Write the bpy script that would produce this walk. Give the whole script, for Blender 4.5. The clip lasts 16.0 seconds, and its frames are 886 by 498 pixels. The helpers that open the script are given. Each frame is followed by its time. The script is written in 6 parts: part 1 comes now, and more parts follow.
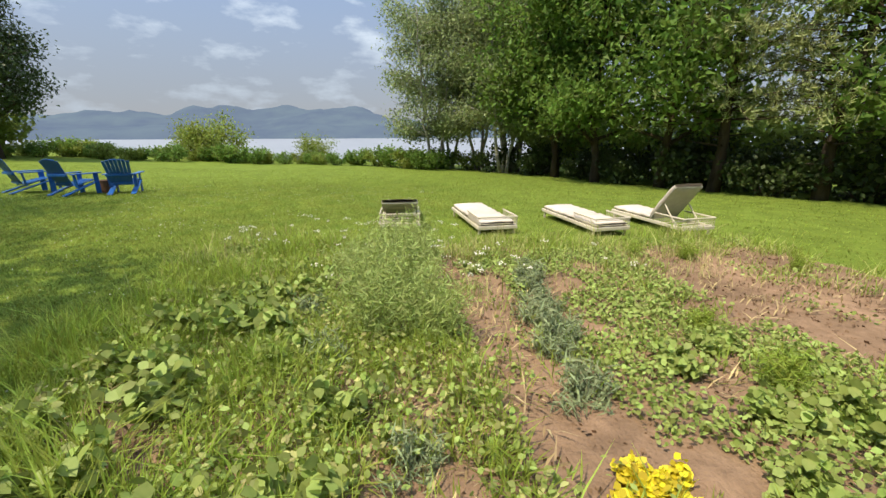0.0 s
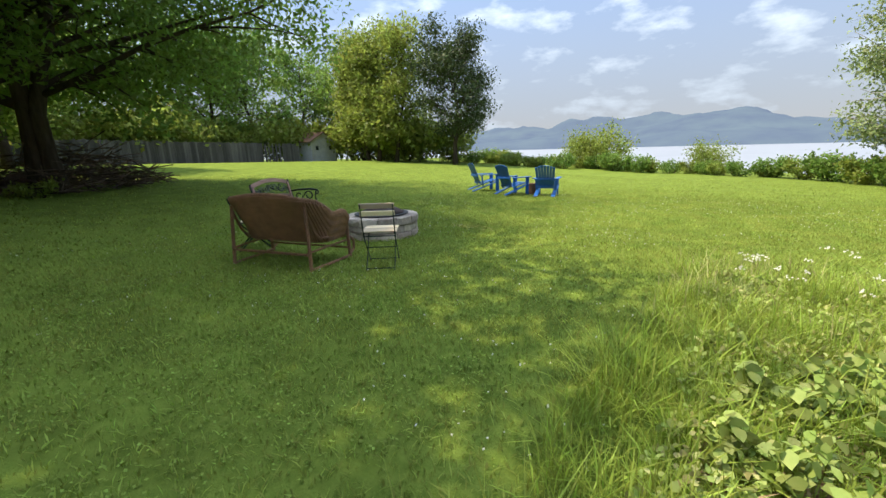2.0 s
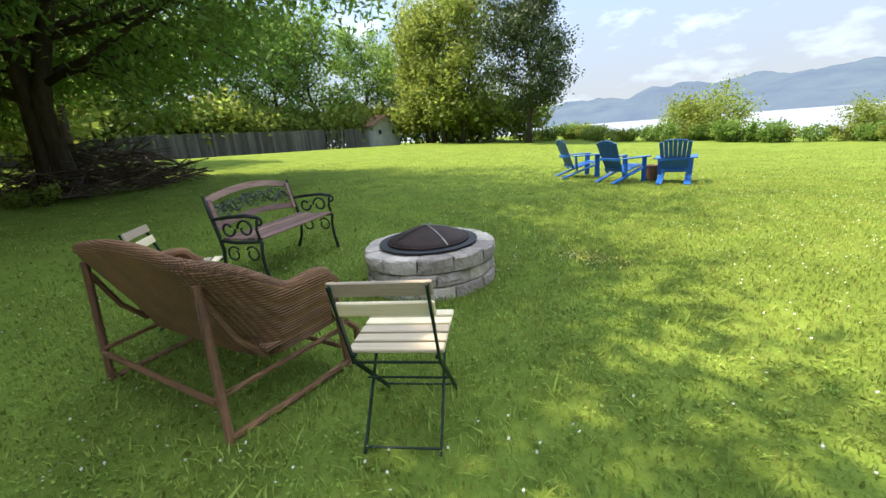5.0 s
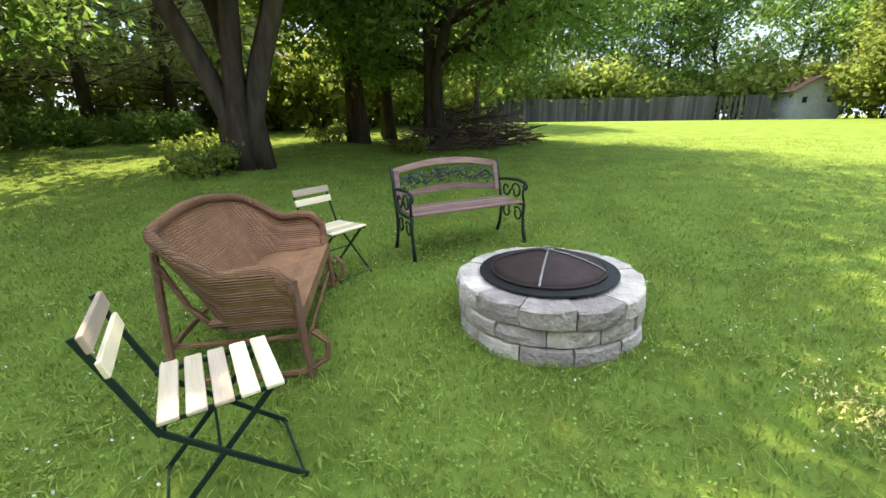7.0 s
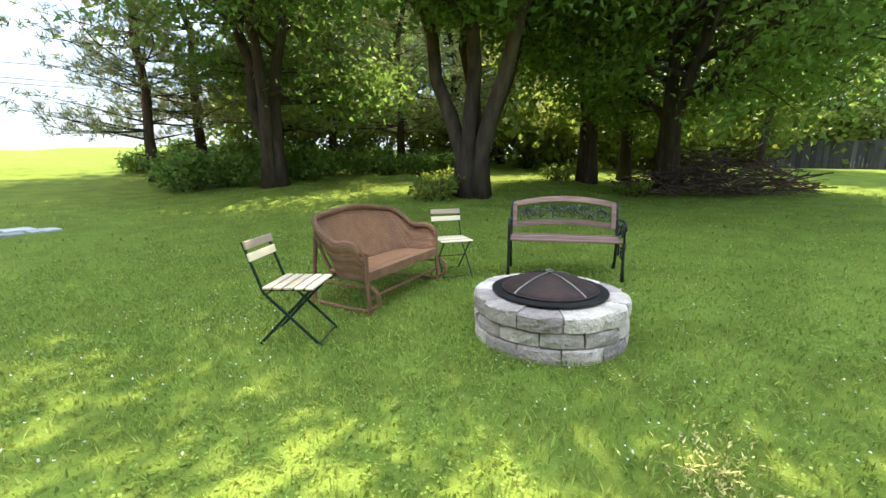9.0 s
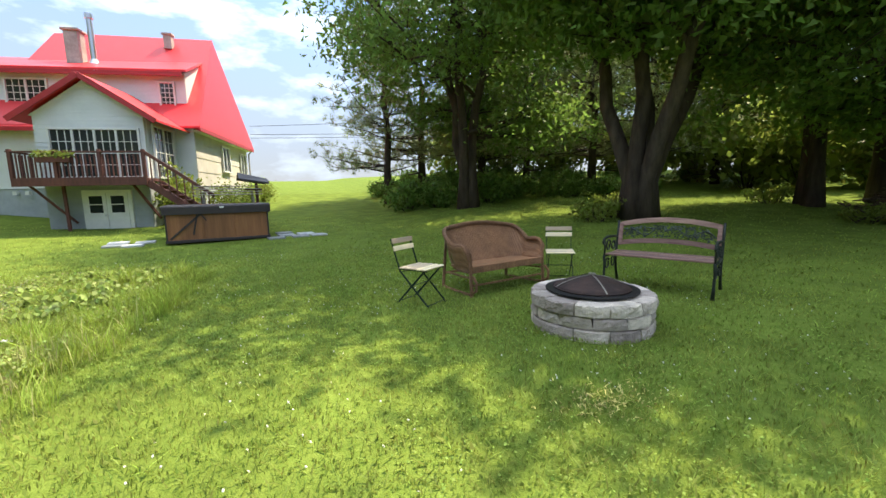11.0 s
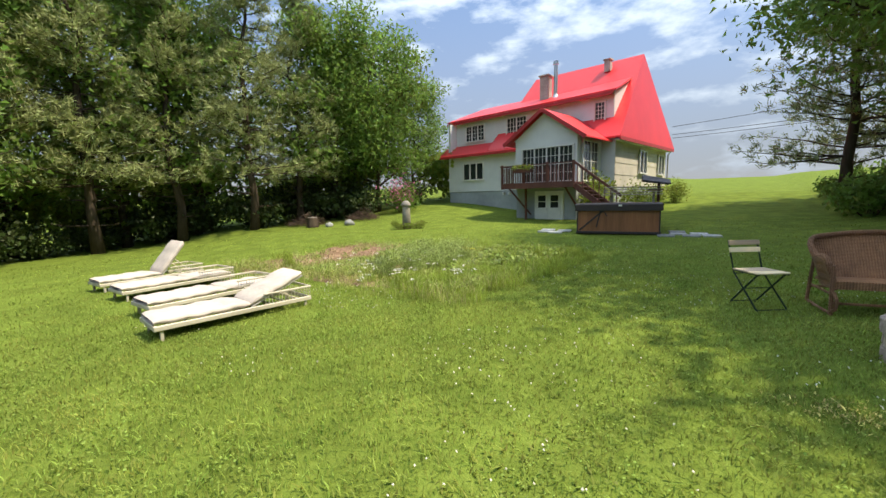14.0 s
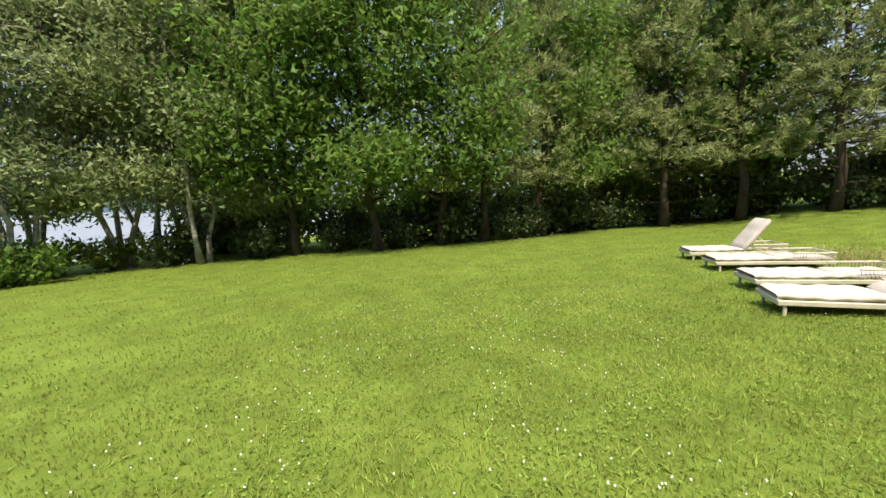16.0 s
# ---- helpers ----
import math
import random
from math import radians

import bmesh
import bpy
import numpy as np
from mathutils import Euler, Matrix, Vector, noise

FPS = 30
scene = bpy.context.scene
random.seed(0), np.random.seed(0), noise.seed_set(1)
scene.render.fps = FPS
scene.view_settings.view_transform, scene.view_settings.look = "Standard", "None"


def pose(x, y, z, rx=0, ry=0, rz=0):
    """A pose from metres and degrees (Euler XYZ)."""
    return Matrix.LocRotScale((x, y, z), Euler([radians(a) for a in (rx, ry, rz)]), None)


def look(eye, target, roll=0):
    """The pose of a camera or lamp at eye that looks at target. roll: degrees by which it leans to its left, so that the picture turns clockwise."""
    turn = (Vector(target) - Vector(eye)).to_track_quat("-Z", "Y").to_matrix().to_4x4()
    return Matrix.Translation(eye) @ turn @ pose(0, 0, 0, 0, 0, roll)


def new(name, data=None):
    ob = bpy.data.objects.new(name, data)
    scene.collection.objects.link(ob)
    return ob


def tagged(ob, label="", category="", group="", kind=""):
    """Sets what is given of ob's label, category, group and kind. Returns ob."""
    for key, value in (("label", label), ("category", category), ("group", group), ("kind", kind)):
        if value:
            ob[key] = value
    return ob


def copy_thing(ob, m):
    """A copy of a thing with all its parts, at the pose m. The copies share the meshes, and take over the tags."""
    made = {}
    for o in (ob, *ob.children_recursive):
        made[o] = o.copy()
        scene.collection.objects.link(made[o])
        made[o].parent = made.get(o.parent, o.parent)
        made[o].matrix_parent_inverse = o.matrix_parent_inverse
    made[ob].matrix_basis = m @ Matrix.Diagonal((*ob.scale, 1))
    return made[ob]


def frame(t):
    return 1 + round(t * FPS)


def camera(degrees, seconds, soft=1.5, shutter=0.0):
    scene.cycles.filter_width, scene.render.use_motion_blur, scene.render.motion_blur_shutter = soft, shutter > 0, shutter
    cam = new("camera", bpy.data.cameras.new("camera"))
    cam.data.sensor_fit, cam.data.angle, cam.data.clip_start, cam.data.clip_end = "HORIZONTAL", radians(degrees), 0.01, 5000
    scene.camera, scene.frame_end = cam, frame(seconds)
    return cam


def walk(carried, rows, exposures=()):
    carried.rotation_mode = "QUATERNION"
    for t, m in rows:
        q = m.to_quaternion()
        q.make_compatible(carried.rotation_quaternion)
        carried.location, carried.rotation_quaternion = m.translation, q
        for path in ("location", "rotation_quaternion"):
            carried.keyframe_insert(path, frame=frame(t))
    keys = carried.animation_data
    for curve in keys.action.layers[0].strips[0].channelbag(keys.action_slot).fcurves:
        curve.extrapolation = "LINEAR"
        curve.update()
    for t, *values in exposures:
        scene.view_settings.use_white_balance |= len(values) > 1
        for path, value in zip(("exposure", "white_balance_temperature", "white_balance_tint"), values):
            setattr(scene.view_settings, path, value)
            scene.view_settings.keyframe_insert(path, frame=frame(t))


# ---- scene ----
cam = camera(94.7, 16.0)
PATH = [
    (0, (-3.093, 7.732, 1.434), (-3.412, 5.832, 0.896), -0.2),
    (0.5, (-2.937, 7.583, 1.429), (-2.809, 5.659, 0.901), -0.7),
    (1, (-2.568, 7.559, 1.418), (-1.983, 5.715, 0.911), -1.2),
    (1.5, (-2.063, 7.398, 1.415), (-1.09, 5.72, 0.926), -1.5),
    (2, (-1.51, 7.236, 1.405), (-0.325, 5.696, 0.931), -1.6),
    (2.5, (-0.993, 7.03, 1.395), (0.284, 5.562, 0.929), -2.3),
    (3, (-0.515, 6.81, 1.403), (0.79, 5.368, 0.935), -3.1),
    (3.2, (-0.339, 6.663, 1.403), (0.983, 5.236, 0.937), -3.6),
    (5.3, (0.687, 4.571, 1.332), (2.157, 3.346, 0.749), -5.0),
    (5.5, (0.714, 4.38, 1.354), (2.256, 3.255, 0.755), -5.1),
    (6, (0.73, 3.903, 1.342), (2.489, 3.187, 0.714), -5.1),
    (6.5, (0.775, 3.441, 1.348), (2.662, 3.218, 0.724), -3.8),
    (7, (0.788, 2.902, 1.366), (2.682, 3.146, 0.769), -2.2),
    (7.5, (0.7, 2.432, 1.372), (2.513, 3.069, 0.818), -1.2),
    (8, (0.556, 1.996, 1.356), (2.247, 2.941, 0.857), -0.7),
    (10.3, (0.558, -0.237, 1.365), (1.534, 1.482, 1.063), -1.0),
    (10.5, (0.593, -0.414, 1.371), (1.471, 1.359, 1.076), -1.1),
    (11, (0.761, -0.766, 1.387), (1.362, 1.122, 1.112), -1.2),
    (11.5, (0.9, -1.063, 1.395), (1.201, 0.897, 1.138), -1.1),
    (12, (1.031, -1.338, 1.413), (1.033, 0.648, 1.177), -1.0),
    (12.5, (1.258, -1.581, 1.401), (0.969, 0.386, 1.182), -0.9),
    (13, (1.505, -1.832, 1.412), (0.921, 0.07, 1.2), -1.0),
    (13.5, (1.748, -2.024, 1.427), (0.856, -0.247, 1.207), -1.1),
    (14, (1.901, -2.15, 1.427), (0.69, -0.577, 1.184), -1.1),
    (14.5, (2.007, -2.389, 1.44), (0.493, -1.112, 1.163), -1.1),
    (15, (2.039, -2.663, 1.454), (0.242, -1.838, 1.156), -1.4),
    (15.5, (2.021, -2.945, 1.444), (0.052, -2.746, 1.151), -2.0),
    (16, (1.937, -3.208, 1.426), (0.013, -3.689, 1.163), -2.5),
]
EXPOSURES = [(0, 1.1), (1, 1.22), (2, 1.5), (3, 1.75), (5.5, 1.98), (6, 2.08), (7, 2.45), (8, 2.65), (10.5, 2.08), (11, 1.85), (12, 1.55), (13, 1.35), (14, 1.22), (16, 1.27)]
walk(cam, [(t, look(eye, target, roll)) for t, eye, target, roll in PATH], EXPOSURES)

# ---- light ----
SUN = Vector((0.60, 0.30, 1.19)).normalized()
world = bpy.data.worlds.new("sky")
scene.world = world
world.use_nodes = True
wn = world.node_tree.nodes
wl = world.node_tree.links
wn.clear()
sky = wn.new("ShaderNodeTexSky")
sky.sky_type = "NISHITA"
sky.sun_disc = False
sky.sun_elevation = math.asin(SUN.z)
sky.sun_rotation = math.atan2(SUN.x, SUN.y)
sky.air_density, sky.dust_density, sky.ozone_density = 1.0, 0.12, 2.6
bg = wn.new("ShaderNodeBackground")
bg.inputs["Strength"].default_value = 0.10
tc = wn.new("ShaderNodeTexCoord")
updown = wn.new("ShaderNodeSeparateXYZ")
wl.new(tc.outputs["Generated"], updown.inputs[0])
# a cloud layer, as bright towards the zenith as an overcast sky is
lift = wn.new("ShaderNodeMapRange")
lift.inputs["From Min"].default_value, lift.inputs["From Max"].default_value = 0.0, 1.0
lift.inputs["To Min"].default_value, lift.inputs["To Max"].default_value = 0.30, 1.0
wl.new(updown.outputs["Z"], lift.inputs["Value"])
cloud = wn.new("ShaderNodeBackground")
cloud.inputs["Color"].default_value = (0.76, 0.87, 1.0, 1)
wl.new(lift.outputs["Result"], cloud.inputs["Strength"])
haze = wn.new("ShaderNodeBackground")
haze.inputs["Color"].default_value = (0.84, 0.87, 1.0, 1)
haze.inputs["Strength"].default_value = 0.185
squash = wn.new("ShaderNodeMapping")
squash.inputs["Scale"].default_value = (3.6, 3.6, 9.0)
squash.inputs["Location"].default_value = (0.4, 0.2, 0.1)
wl.new(tc.outputs["Generated"], squash.inputs["Vector"])
cn = wn.new("ShaderNodeTexNoise")
cn.inputs["Scale"].default_value = 2.3
cn.inputs["Detail"].default_value = 7
cn.inputs["Roughness"].default_value = 0.56
wl.new(squash.outputs["Vector"], cn.inputs["Vector"])
cr = wn.new("ShaderNodeValToRGB")
cr.color_ramp.elements[0].position, cr.color_ramp.elements[0].color = 0.555, (0, 0, 0, 1)
cr.color_ramp.elements[1].position, cr.color_ramp.elements[1].color = 0.74, (0.92, 0.92, 0.92, 1)
cover = wn.new("ShaderNodeMath")
cover.operation = "MULTIPLY_ADD"
cover.inputs[1].default_value = 0.24
wl.new(updown.outputs["Z"], cover.inputs[0])
wl.new(cn.outputs["Fac"], cover.inputs[2])
wl.new(cover.outputs[0], cr.inputs["Fac"])
low = wn.new("ShaderNodeMapRange")
low.interpolation_type = "SMOOTHSTEP"
low.inputs["From Min"].default_value, low.inputs["From Max"].default_value = 0.0, 0.62
low.inputs["To Min"].default_value, low.inputs["To Max"].default_value = 0.92, 0.0
wl.new(updown.outputs["Z"], low.inputs["Value"])
hmix = wn.new("ShaderNodeMixShader")
wl.new(low.outputs["Result"], hmix.inputs[0])
wl.new(sky.outputs["Color"], bg.inputs["Color"])
wl.new(bg.outputs[0], hmix.inputs[1])
wl.new(haze.outputs[0], hmix.inputs[2])
wmix = wn.new("ShaderNodeMixShader")
wl.new(cr.outputs["Color"], wmix.inputs[0])
wl.new(hmix.outputs[0], wmix.inputs[1])
wl.new(cloud.outputs[0], wmix.inputs[2])
wout = wn.new("ShaderNodeOutputWorld")
wl.new(wmix.outputs[0], wout.inputs["Surface"])

sun = new("sun", bpy.data.lights.new("sun", "SUN"))
sun.data.energy, sun.data.angle, sun.data.color = 3.0, radians(0.53), (1.0, 0.86, 0.63)
sun.matrix_world = look(SUN * 60, (0, 0, 0))
sun.location = SUN * 60


# ---- materials ----
def mat(name, col, col2=None, scale=8.0, rough=0.7, metal=0.0, bump=0.0, bscale=None, stain=0.0, rand="", trans=0.0, spec=0.5, obj=True, stretch=None):
    """A principled surface: two colours mixed by grain noise and a broad stain noise, random variation by object or island, relief."""
    m = bpy.data.materials.new(name)
    m.use_nodes = True
    nt = m.node_tree
    n, l = nt.nodes, nt.links
    p = n["Principled BSDF"]
    p.inputs["Roughness"].default_value = rough
    p.inputs["Metallic"].default_value = metal
    p.inputs["Specular IOR Level"].default_value = spec
    col2 = col2 or tuple(c * 0.7 for c in col)
    co = n.new("ShaderNodeTexCoord")
    vec = co.outputs["Object" if obj else "Generated"]
    if stretch:
        mp = n.new("ShaderNodeMapping")
        mp.inputs["Scale"].default_value = stretch
        l.new(vec, mp.inputs["Vector"])
        vec = mp.outputs["Vector"]
    g = n.new("ShaderNodeTexNoise")
    g.inputs["Scale"].default_value = scale
    g.inputs["Detail"].default_value = 6
    g.inputs["Roughness"].default_value = 0.65
    l.new(vec, g.inputs["Vector"])
    r = n.new("ShaderNodeValToRGB")
    r.color_ramp.elements[0].position, r.color_ramp.elements[0].color = 0.3, (*col2, 1)
    r.color_ramp.elements[1].position, r.color_ramp.elements[1].color = 0.7, (*col, 1)
    l.new(g.outputs["Fac"], r.inputs["Fac"])
    out = r.outputs["Color"]
    if stain:
        s = n.new("ShaderNodeTexNoise")
        s.inputs["Scale"].default_value = scale * 0.13
        s.inputs["Detail"].default_value = 4
        l.new(vec, s.inputs["Vector"])
        sr = n.new("ShaderNodeMapRange")
        sr.inputs["From Min"].default_value, sr.inputs["From Max"].default_value = 0.35, 0.68
        sr.inputs["To Min"].default_value, sr.inputs["To Max"].default_value = 1 - stain, 1 + stain * 0.35
        l.new(s.outputs["Fac"], sr.inputs["Value"])
        hv = n.new("ShaderNodeHueSaturation")
        l.new(sr.outputs["Result"], hv.inputs["Value"])
        l.new(out, hv.inputs["Color"])
        out = hv.outputs["Color"]
    if rand:
        src = n.new("ShaderNodeObjectInfo").outputs["Random"] if rand == "object" else n.new("ShaderNodeNewGeometry").outputs["Random Per Island"]
        mr = n.new("ShaderNodeMapRange")
        mr.inputs["To Min"].default_value, mr.inputs["To Max"].default_value = 0.62, 1.35
        l.new(src, mr.inputs["Value"])
        hv = n.new("ShaderNodeHueSaturation")
        l.new(mr.outputs["Result"], hv.inputs["Value"])
        mh = n.new("ShaderNodeMapRange")
        mh.inputs["To Min"].default_value, mh.inputs["To Max"].default_value = 0.485, 0.515
        l.new(src, mh.inputs["Value"])
        l.new(mh.outputs["Result"], hv.inputs["Hue"])
        l.new(out, hv.inputs["Color"])
        out = hv.outputs["Color"]
    l.new(out, p.inputs["Base Color"])
    if bump:
        b = n.new("ShaderNodeTexNoise")
        b.inputs["Scale"].default_value = bscale or scale * 3
        b.inputs["Detail"].default_value = 5
        l.new(vec, b.inputs["Vector"])
        bn = n.new("ShaderNodeBump")
        bn.inputs["Strength"].default_value = bump
        bn.inputs["Distance"].default_value = 0.02
        l.new(b.outputs["Fac"], bn.inputs["Height"])
        l.new(bn.outputs["Normal"], p.inputs["Normal"])
    if trans:
        t = n.new("ShaderNodeBsdfTranslucent")
        l.new(out, t.inputs["Color"])
        mx = n.new("ShaderNodeMixShader")
        mx.inputs[0].default_value = trans
        l.new(p.outputs[0], mx.inputs[1])
        l.new(t.outputs[0], mx.inputs[2])
        l.new(mx.outputs[0], n["Material Output"].inputs["Surface"])
    return m


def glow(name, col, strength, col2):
    """A distant surface seen through air: diffuse, with the light that the air scatters in front of it painted on as
    blue emission.
    """
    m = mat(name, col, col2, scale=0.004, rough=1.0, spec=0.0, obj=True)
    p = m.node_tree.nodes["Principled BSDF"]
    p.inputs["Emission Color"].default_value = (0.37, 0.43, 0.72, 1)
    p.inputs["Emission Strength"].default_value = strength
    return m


M_LAWN = mat("lawn", (0.175, 0.23, 0.042), (0.11, 0.165, 0.025), scale=14, rough=0.95, bump=0.7, bscale=70, stain=0.25, spec=0.05)
M_BLADE = mat("grass_blade", (0.38, 0.41, 0.095), (0.19, 0.295, 0.05), scale=1.6, rough=0.6, rand="island", trans=0.48, stain=0.25, spec=0.15)
M_TALL = mat("tall_grass", (0.38, 0.45, 0.085), (0.23, 0.33, 0.045), scale=2.0, rough=0.55, rand="island", trans=0.48, spec=0.25)
M_SOIL = mat("soil", (0.31, 0.205, 0.135), (0.20, 0.13, 0.085), scale=9, rough=0.95, bump=1.0, bscale=34, stain=0.3, spec=0.1)
M_LEAF = mat("maple_leaf", (0.215, 0.32, 0.07), (0.13, 0.225, 0.042), scale=0.8, rough=0.5, rand="island", trans=0.58, spec=0.25)
M_LEAF_LIGHT = mat("light_leaf", (0.29, 0.335, 0.07), (0.20, 0.265, 0.05), scale=0.8, rough=0.5, rand="island", trans=0.58, spec=0.25)
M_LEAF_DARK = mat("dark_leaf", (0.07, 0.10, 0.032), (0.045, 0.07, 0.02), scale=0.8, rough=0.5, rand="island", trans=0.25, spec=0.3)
M_BIRCH_LEAF = mat("birch_leaf", (0.31, 0.36, 0.16), (0.21, 0.27, 0.11), scale=0.8, rough=0.5, rand="island", trans=0.42, spec=0.35)
M_NEEDLE = mat("pine_needle", (0.37, 0.40, 0.17), (0.22, 0.26, 0.10), scale=0.7, rough=0.6, rand="island", trans=0.2, spec=0.25)
M_BARK = mat("bark", (0.115, 0.088, 0.066), (0.05, 0.038, 0.03), scale=7, rough=0.95, bump=1.0, bscale=16, stain=0.3, spec=0.1, stretch=(1, 1, 0.22))
M_BIRCH_BARK = mat("birch_bark", (0.52, 0.49, 0.44), (0.2, 0.18, 0.16), scale=5, rough=0.8, bump=0.4, stain=0.4, stretch=(0.6, 0.6, 2.2))
M_WATER = mat("lake_water", (0.25, 0.27, 0.31), (0.21, 0.23, 0.27), scale=0.01, rough=0.45, bump=0.15, bscale=0.5, spec=0.5)
# bluish base and weak emission paint the haze over the lake onto the hills
M_HAZED_HILL = glow("hazed_hill", (0.025, 0.04, 0.05), 0.145, (0.05, 0.075, 0.07))


# ---- mesh builders ----
class Build:
    """Collects vertices and faces for one mesh."""

    def __init__(self):
        self.v, self.f = [], []

    def add(self, verts, faces, m=None):
        k = len(self.v)
        self.v += [tuple(m @ Vector(p)) for p in verts] if m is not None else [tuple(p) for p in verts]
        self.f += [tuple(i + k for i in face) for face in faces]
        return self

    def box(self, c, s, m=None, e=0.004):
        """A box with chamfered edges, centre c, size s."""
        h = [x / 2 for x in s]
        e = min(e, *(x * 0.45 for x in h))
        vs, key = [], {}
        for sx in (-1, 1):
            for sy in (-1, 1):
                for sz in (-1, 1):
                    for ax in range(3):
                        q = [sx * (h[0] - e), sy * (h[1] - e), sz * (h[2] - e)]
                        q[ax] = (sx, sy, sz)[ax] * h[ax]
                        key[sx, sy, sz, ax] = len(vs)
                        vs.append(tuple(q[i] + c[i] for i in range(3)))
        fs = []
        for ax in range(3):
            a, b = [i for i in range(3) if i != ax]
            for s1 in (-1, 1):
                ring = []
                for sa, sb in ((-1, -1), (1, -1), (1, 1), (-1, 1)):
                    k = [0, 0, 0]
                    k[ax], k[a], k[b] = s1, sa, sb
                    ring.append(key[(*k, ax)])
                fs.append(ring if (s1 > 0) == (ax != 1) else ring[::-1])
            for sa in (-1, 1):
                for sb in (-1, 1):
                    quad = []
                    for s1, w in ((-1, a), (1, a), (1, b), (-1, b)):
                        k = [0, 0, 0]
                        k[ax], k[a], k[b] = s1, sa, sb
                        quad.append(key[(*k, w)])
                    fs.append(quad if (sa * sb > 0) == (ax == 1) else quad[::-1])
        for sx in (-1, 1):
            for sy in (-1, 1):
                for sz in (-1, 1):
                    t = [key[sx, sy, sz, i] for i in range(3)]
                    fs.append(t if sx * sy * sz > 0 else t[::-1])
        return self.add(vs, fs, m)

    def beam(self, a, b, w, d, e=0.003, up=(0, 0, 1)):
        """A bar of section w x d from a to b."""
        a, b = Vector(a), Vector(b)
        z = (b - a).normalized()
        x = Vector(up).cross(z)
        if x.length < 1e-4:
            x = Vector((1, 0, 0))
        x.normalize()
        y = z.cross(x)
        m = Matrix((x, y, z)).transposed().to_4x4()
        m.translation = (a + b) / 2
        return self.box((0, 0, 0), (w, d, (b - a).length), m, e)

    def tube(self, pts, r, seg=8, closed=False, flat=1.0):
        """A round bar along the points; r: one radius or one for each point."""
        pts = [Vector(p) for p in pts]
        n = len(pts)
        rs = r if isinstance(r, (list, tuple)) else [r] * n
        ref = None
        vs = []
        for i, p in enumerate(pts):
            d = (pts[(i + 1) % n] - pts[i - 1]) if closed else (pts[min(i + 1, n - 1)] - pts[max(i - 1, 0)])
            d = d.normalized() if d.length > 1e-9 else Vector((0, 0, 1))
            if ref is None:
                ref = Vector((0, 0, 1)) if abs(d.z) < 0.9 else Vector((1, 0, 0))
            x = ref - d * ref.dot(d)
            x = x.normalized() if x.length > 1e-6 else d.orthogonal().normalized()
            ref = x
            y = d.cross(x)
            for k in range(seg):
                a = 2 * math.pi * k / seg
                vs.append(p + (x * math.cos(a) * flat + y * math.sin(a)) * rs[i])
        fs = []
        for i in range(n if closed else n - 1):
            j = (i + 1) % n
            for k in range(seg):
                q = (k + 1) % seg
                fs.append((i * seg + k, i * seg + q, j * seg + q, j * seg + k))
        if not closed:
            fs += [tuple(range(seg))[::-1], tuple((n - 1) * seg + k for k in range(seg))]
        return self.add(vs, fs)

    def lathe(self, prof, seg=24, m=None, caps=True):
        vs = [(r * math.cos(2 * math.pi * k / seg), r * math.sin(2 * math.pi * k / seg), z) for r, z in prof for k in range(seg)]
        fs = [(i * seg + k, i * seg + (k + 1) % seg, (i + 1) * seg + (k + 1) % seg, (i + 1) * seg + k) for i in range(len(prof) - 1) for k in range(seg)]
        if caps:
            fs += [tuple(range(seg))[::-1], tuple((len(prof) - 1) * seg + k for k in range(seg))]
        return self.add(vs, fs, m)

    def grid(self, fn, nu, nv, thick=0.0):
        """A sheet of points fn(u, v), u and v from 0 to 1; thick: closed with a second sheet along the third value of the normals."""
        P = [[Vector(fn(i / nu, j / nv)) for j in range(nv + 1)] for i in range(nu + 1)]
        idx = lambda i, j: i * (nv + 1) + j
        vs = [p for row in P for p in row]
        fs = [(idx(i, j), idx(i + 1, j), idx(i + 1, j + 1), idx(i, j + 1)) for i in range(nu) for j in range(nv)]
        if thick:
            off = len(vs)
            back = []
            for i in range(nu + 1):
                for j in range(nv + 1):
                    du = P[min(i + 1, nu)][j] - P[max(i - 1, 0)][j]
                    dv = P[i][min(j + 1, nv)] - P[i][max(j - 1, 0)]
                    back.append(P[i][j] - du.cross(dv).normalized() * thick)
            vs += back
            fs += [tuple(k + off for k in face[::-1]) for face in fs[: nu * nv]]
            rim = [idx(i, 0) for i in range(nu + 1)] + [idx(nu, j) for j in range(1, nv + 1)] + [idx(i, nv) for i in range(nu - 1, -1, -1)] + [idx(0, j) for j in range(nv - 1, 0, -1)]
            fs += [(rim[k], rim[k - 1], rim[k - 1] + off, rim[k] + off) for k in range(len(rim))]
        return self.add(vs, fs)

    def mesh(self, name, material, smooth=False):
        me = bpy.data.meshes.new(name)
        me.from_pydata(self.v, [], self.f)
        me.materials.append(material)
        if smooth:
            me.shade_smooth()
        return me


def raw_mesh(name, verts, size, material):
    """A mesh of loose faces with `size` corners each, from a float array (n, size, 3)."""
    n = len(verts)
    me = bpy.data.meshes.new(name)
    me.vertices.add(n * size)
    me.vertices.foreach_set("co", np.ascontiguousarray(verts, np.float32).ravel())
    me.loops.add(n * size)
    me.loops.foreach_set("vertex_index", np.arange(n * size, dtype=np.int32))
    me.polygons.add(n)
    me.polygons.foreach_set("loop_start", np.arange(0, n * size, size, dtype=np.int32))
    me.update(calc_edges=True)
    me.materials.append(material)
    return me


def part(name, b, material, parent, label="", smooth=False):
    """One mesh object under a thing or a part."""
    me = b if isinstance(b, bpy.types.Mesh) else b.mesh(name, material, smooth)
    ob = new(name, me)
    ob.parent = parent
    return tagged(ob, label)


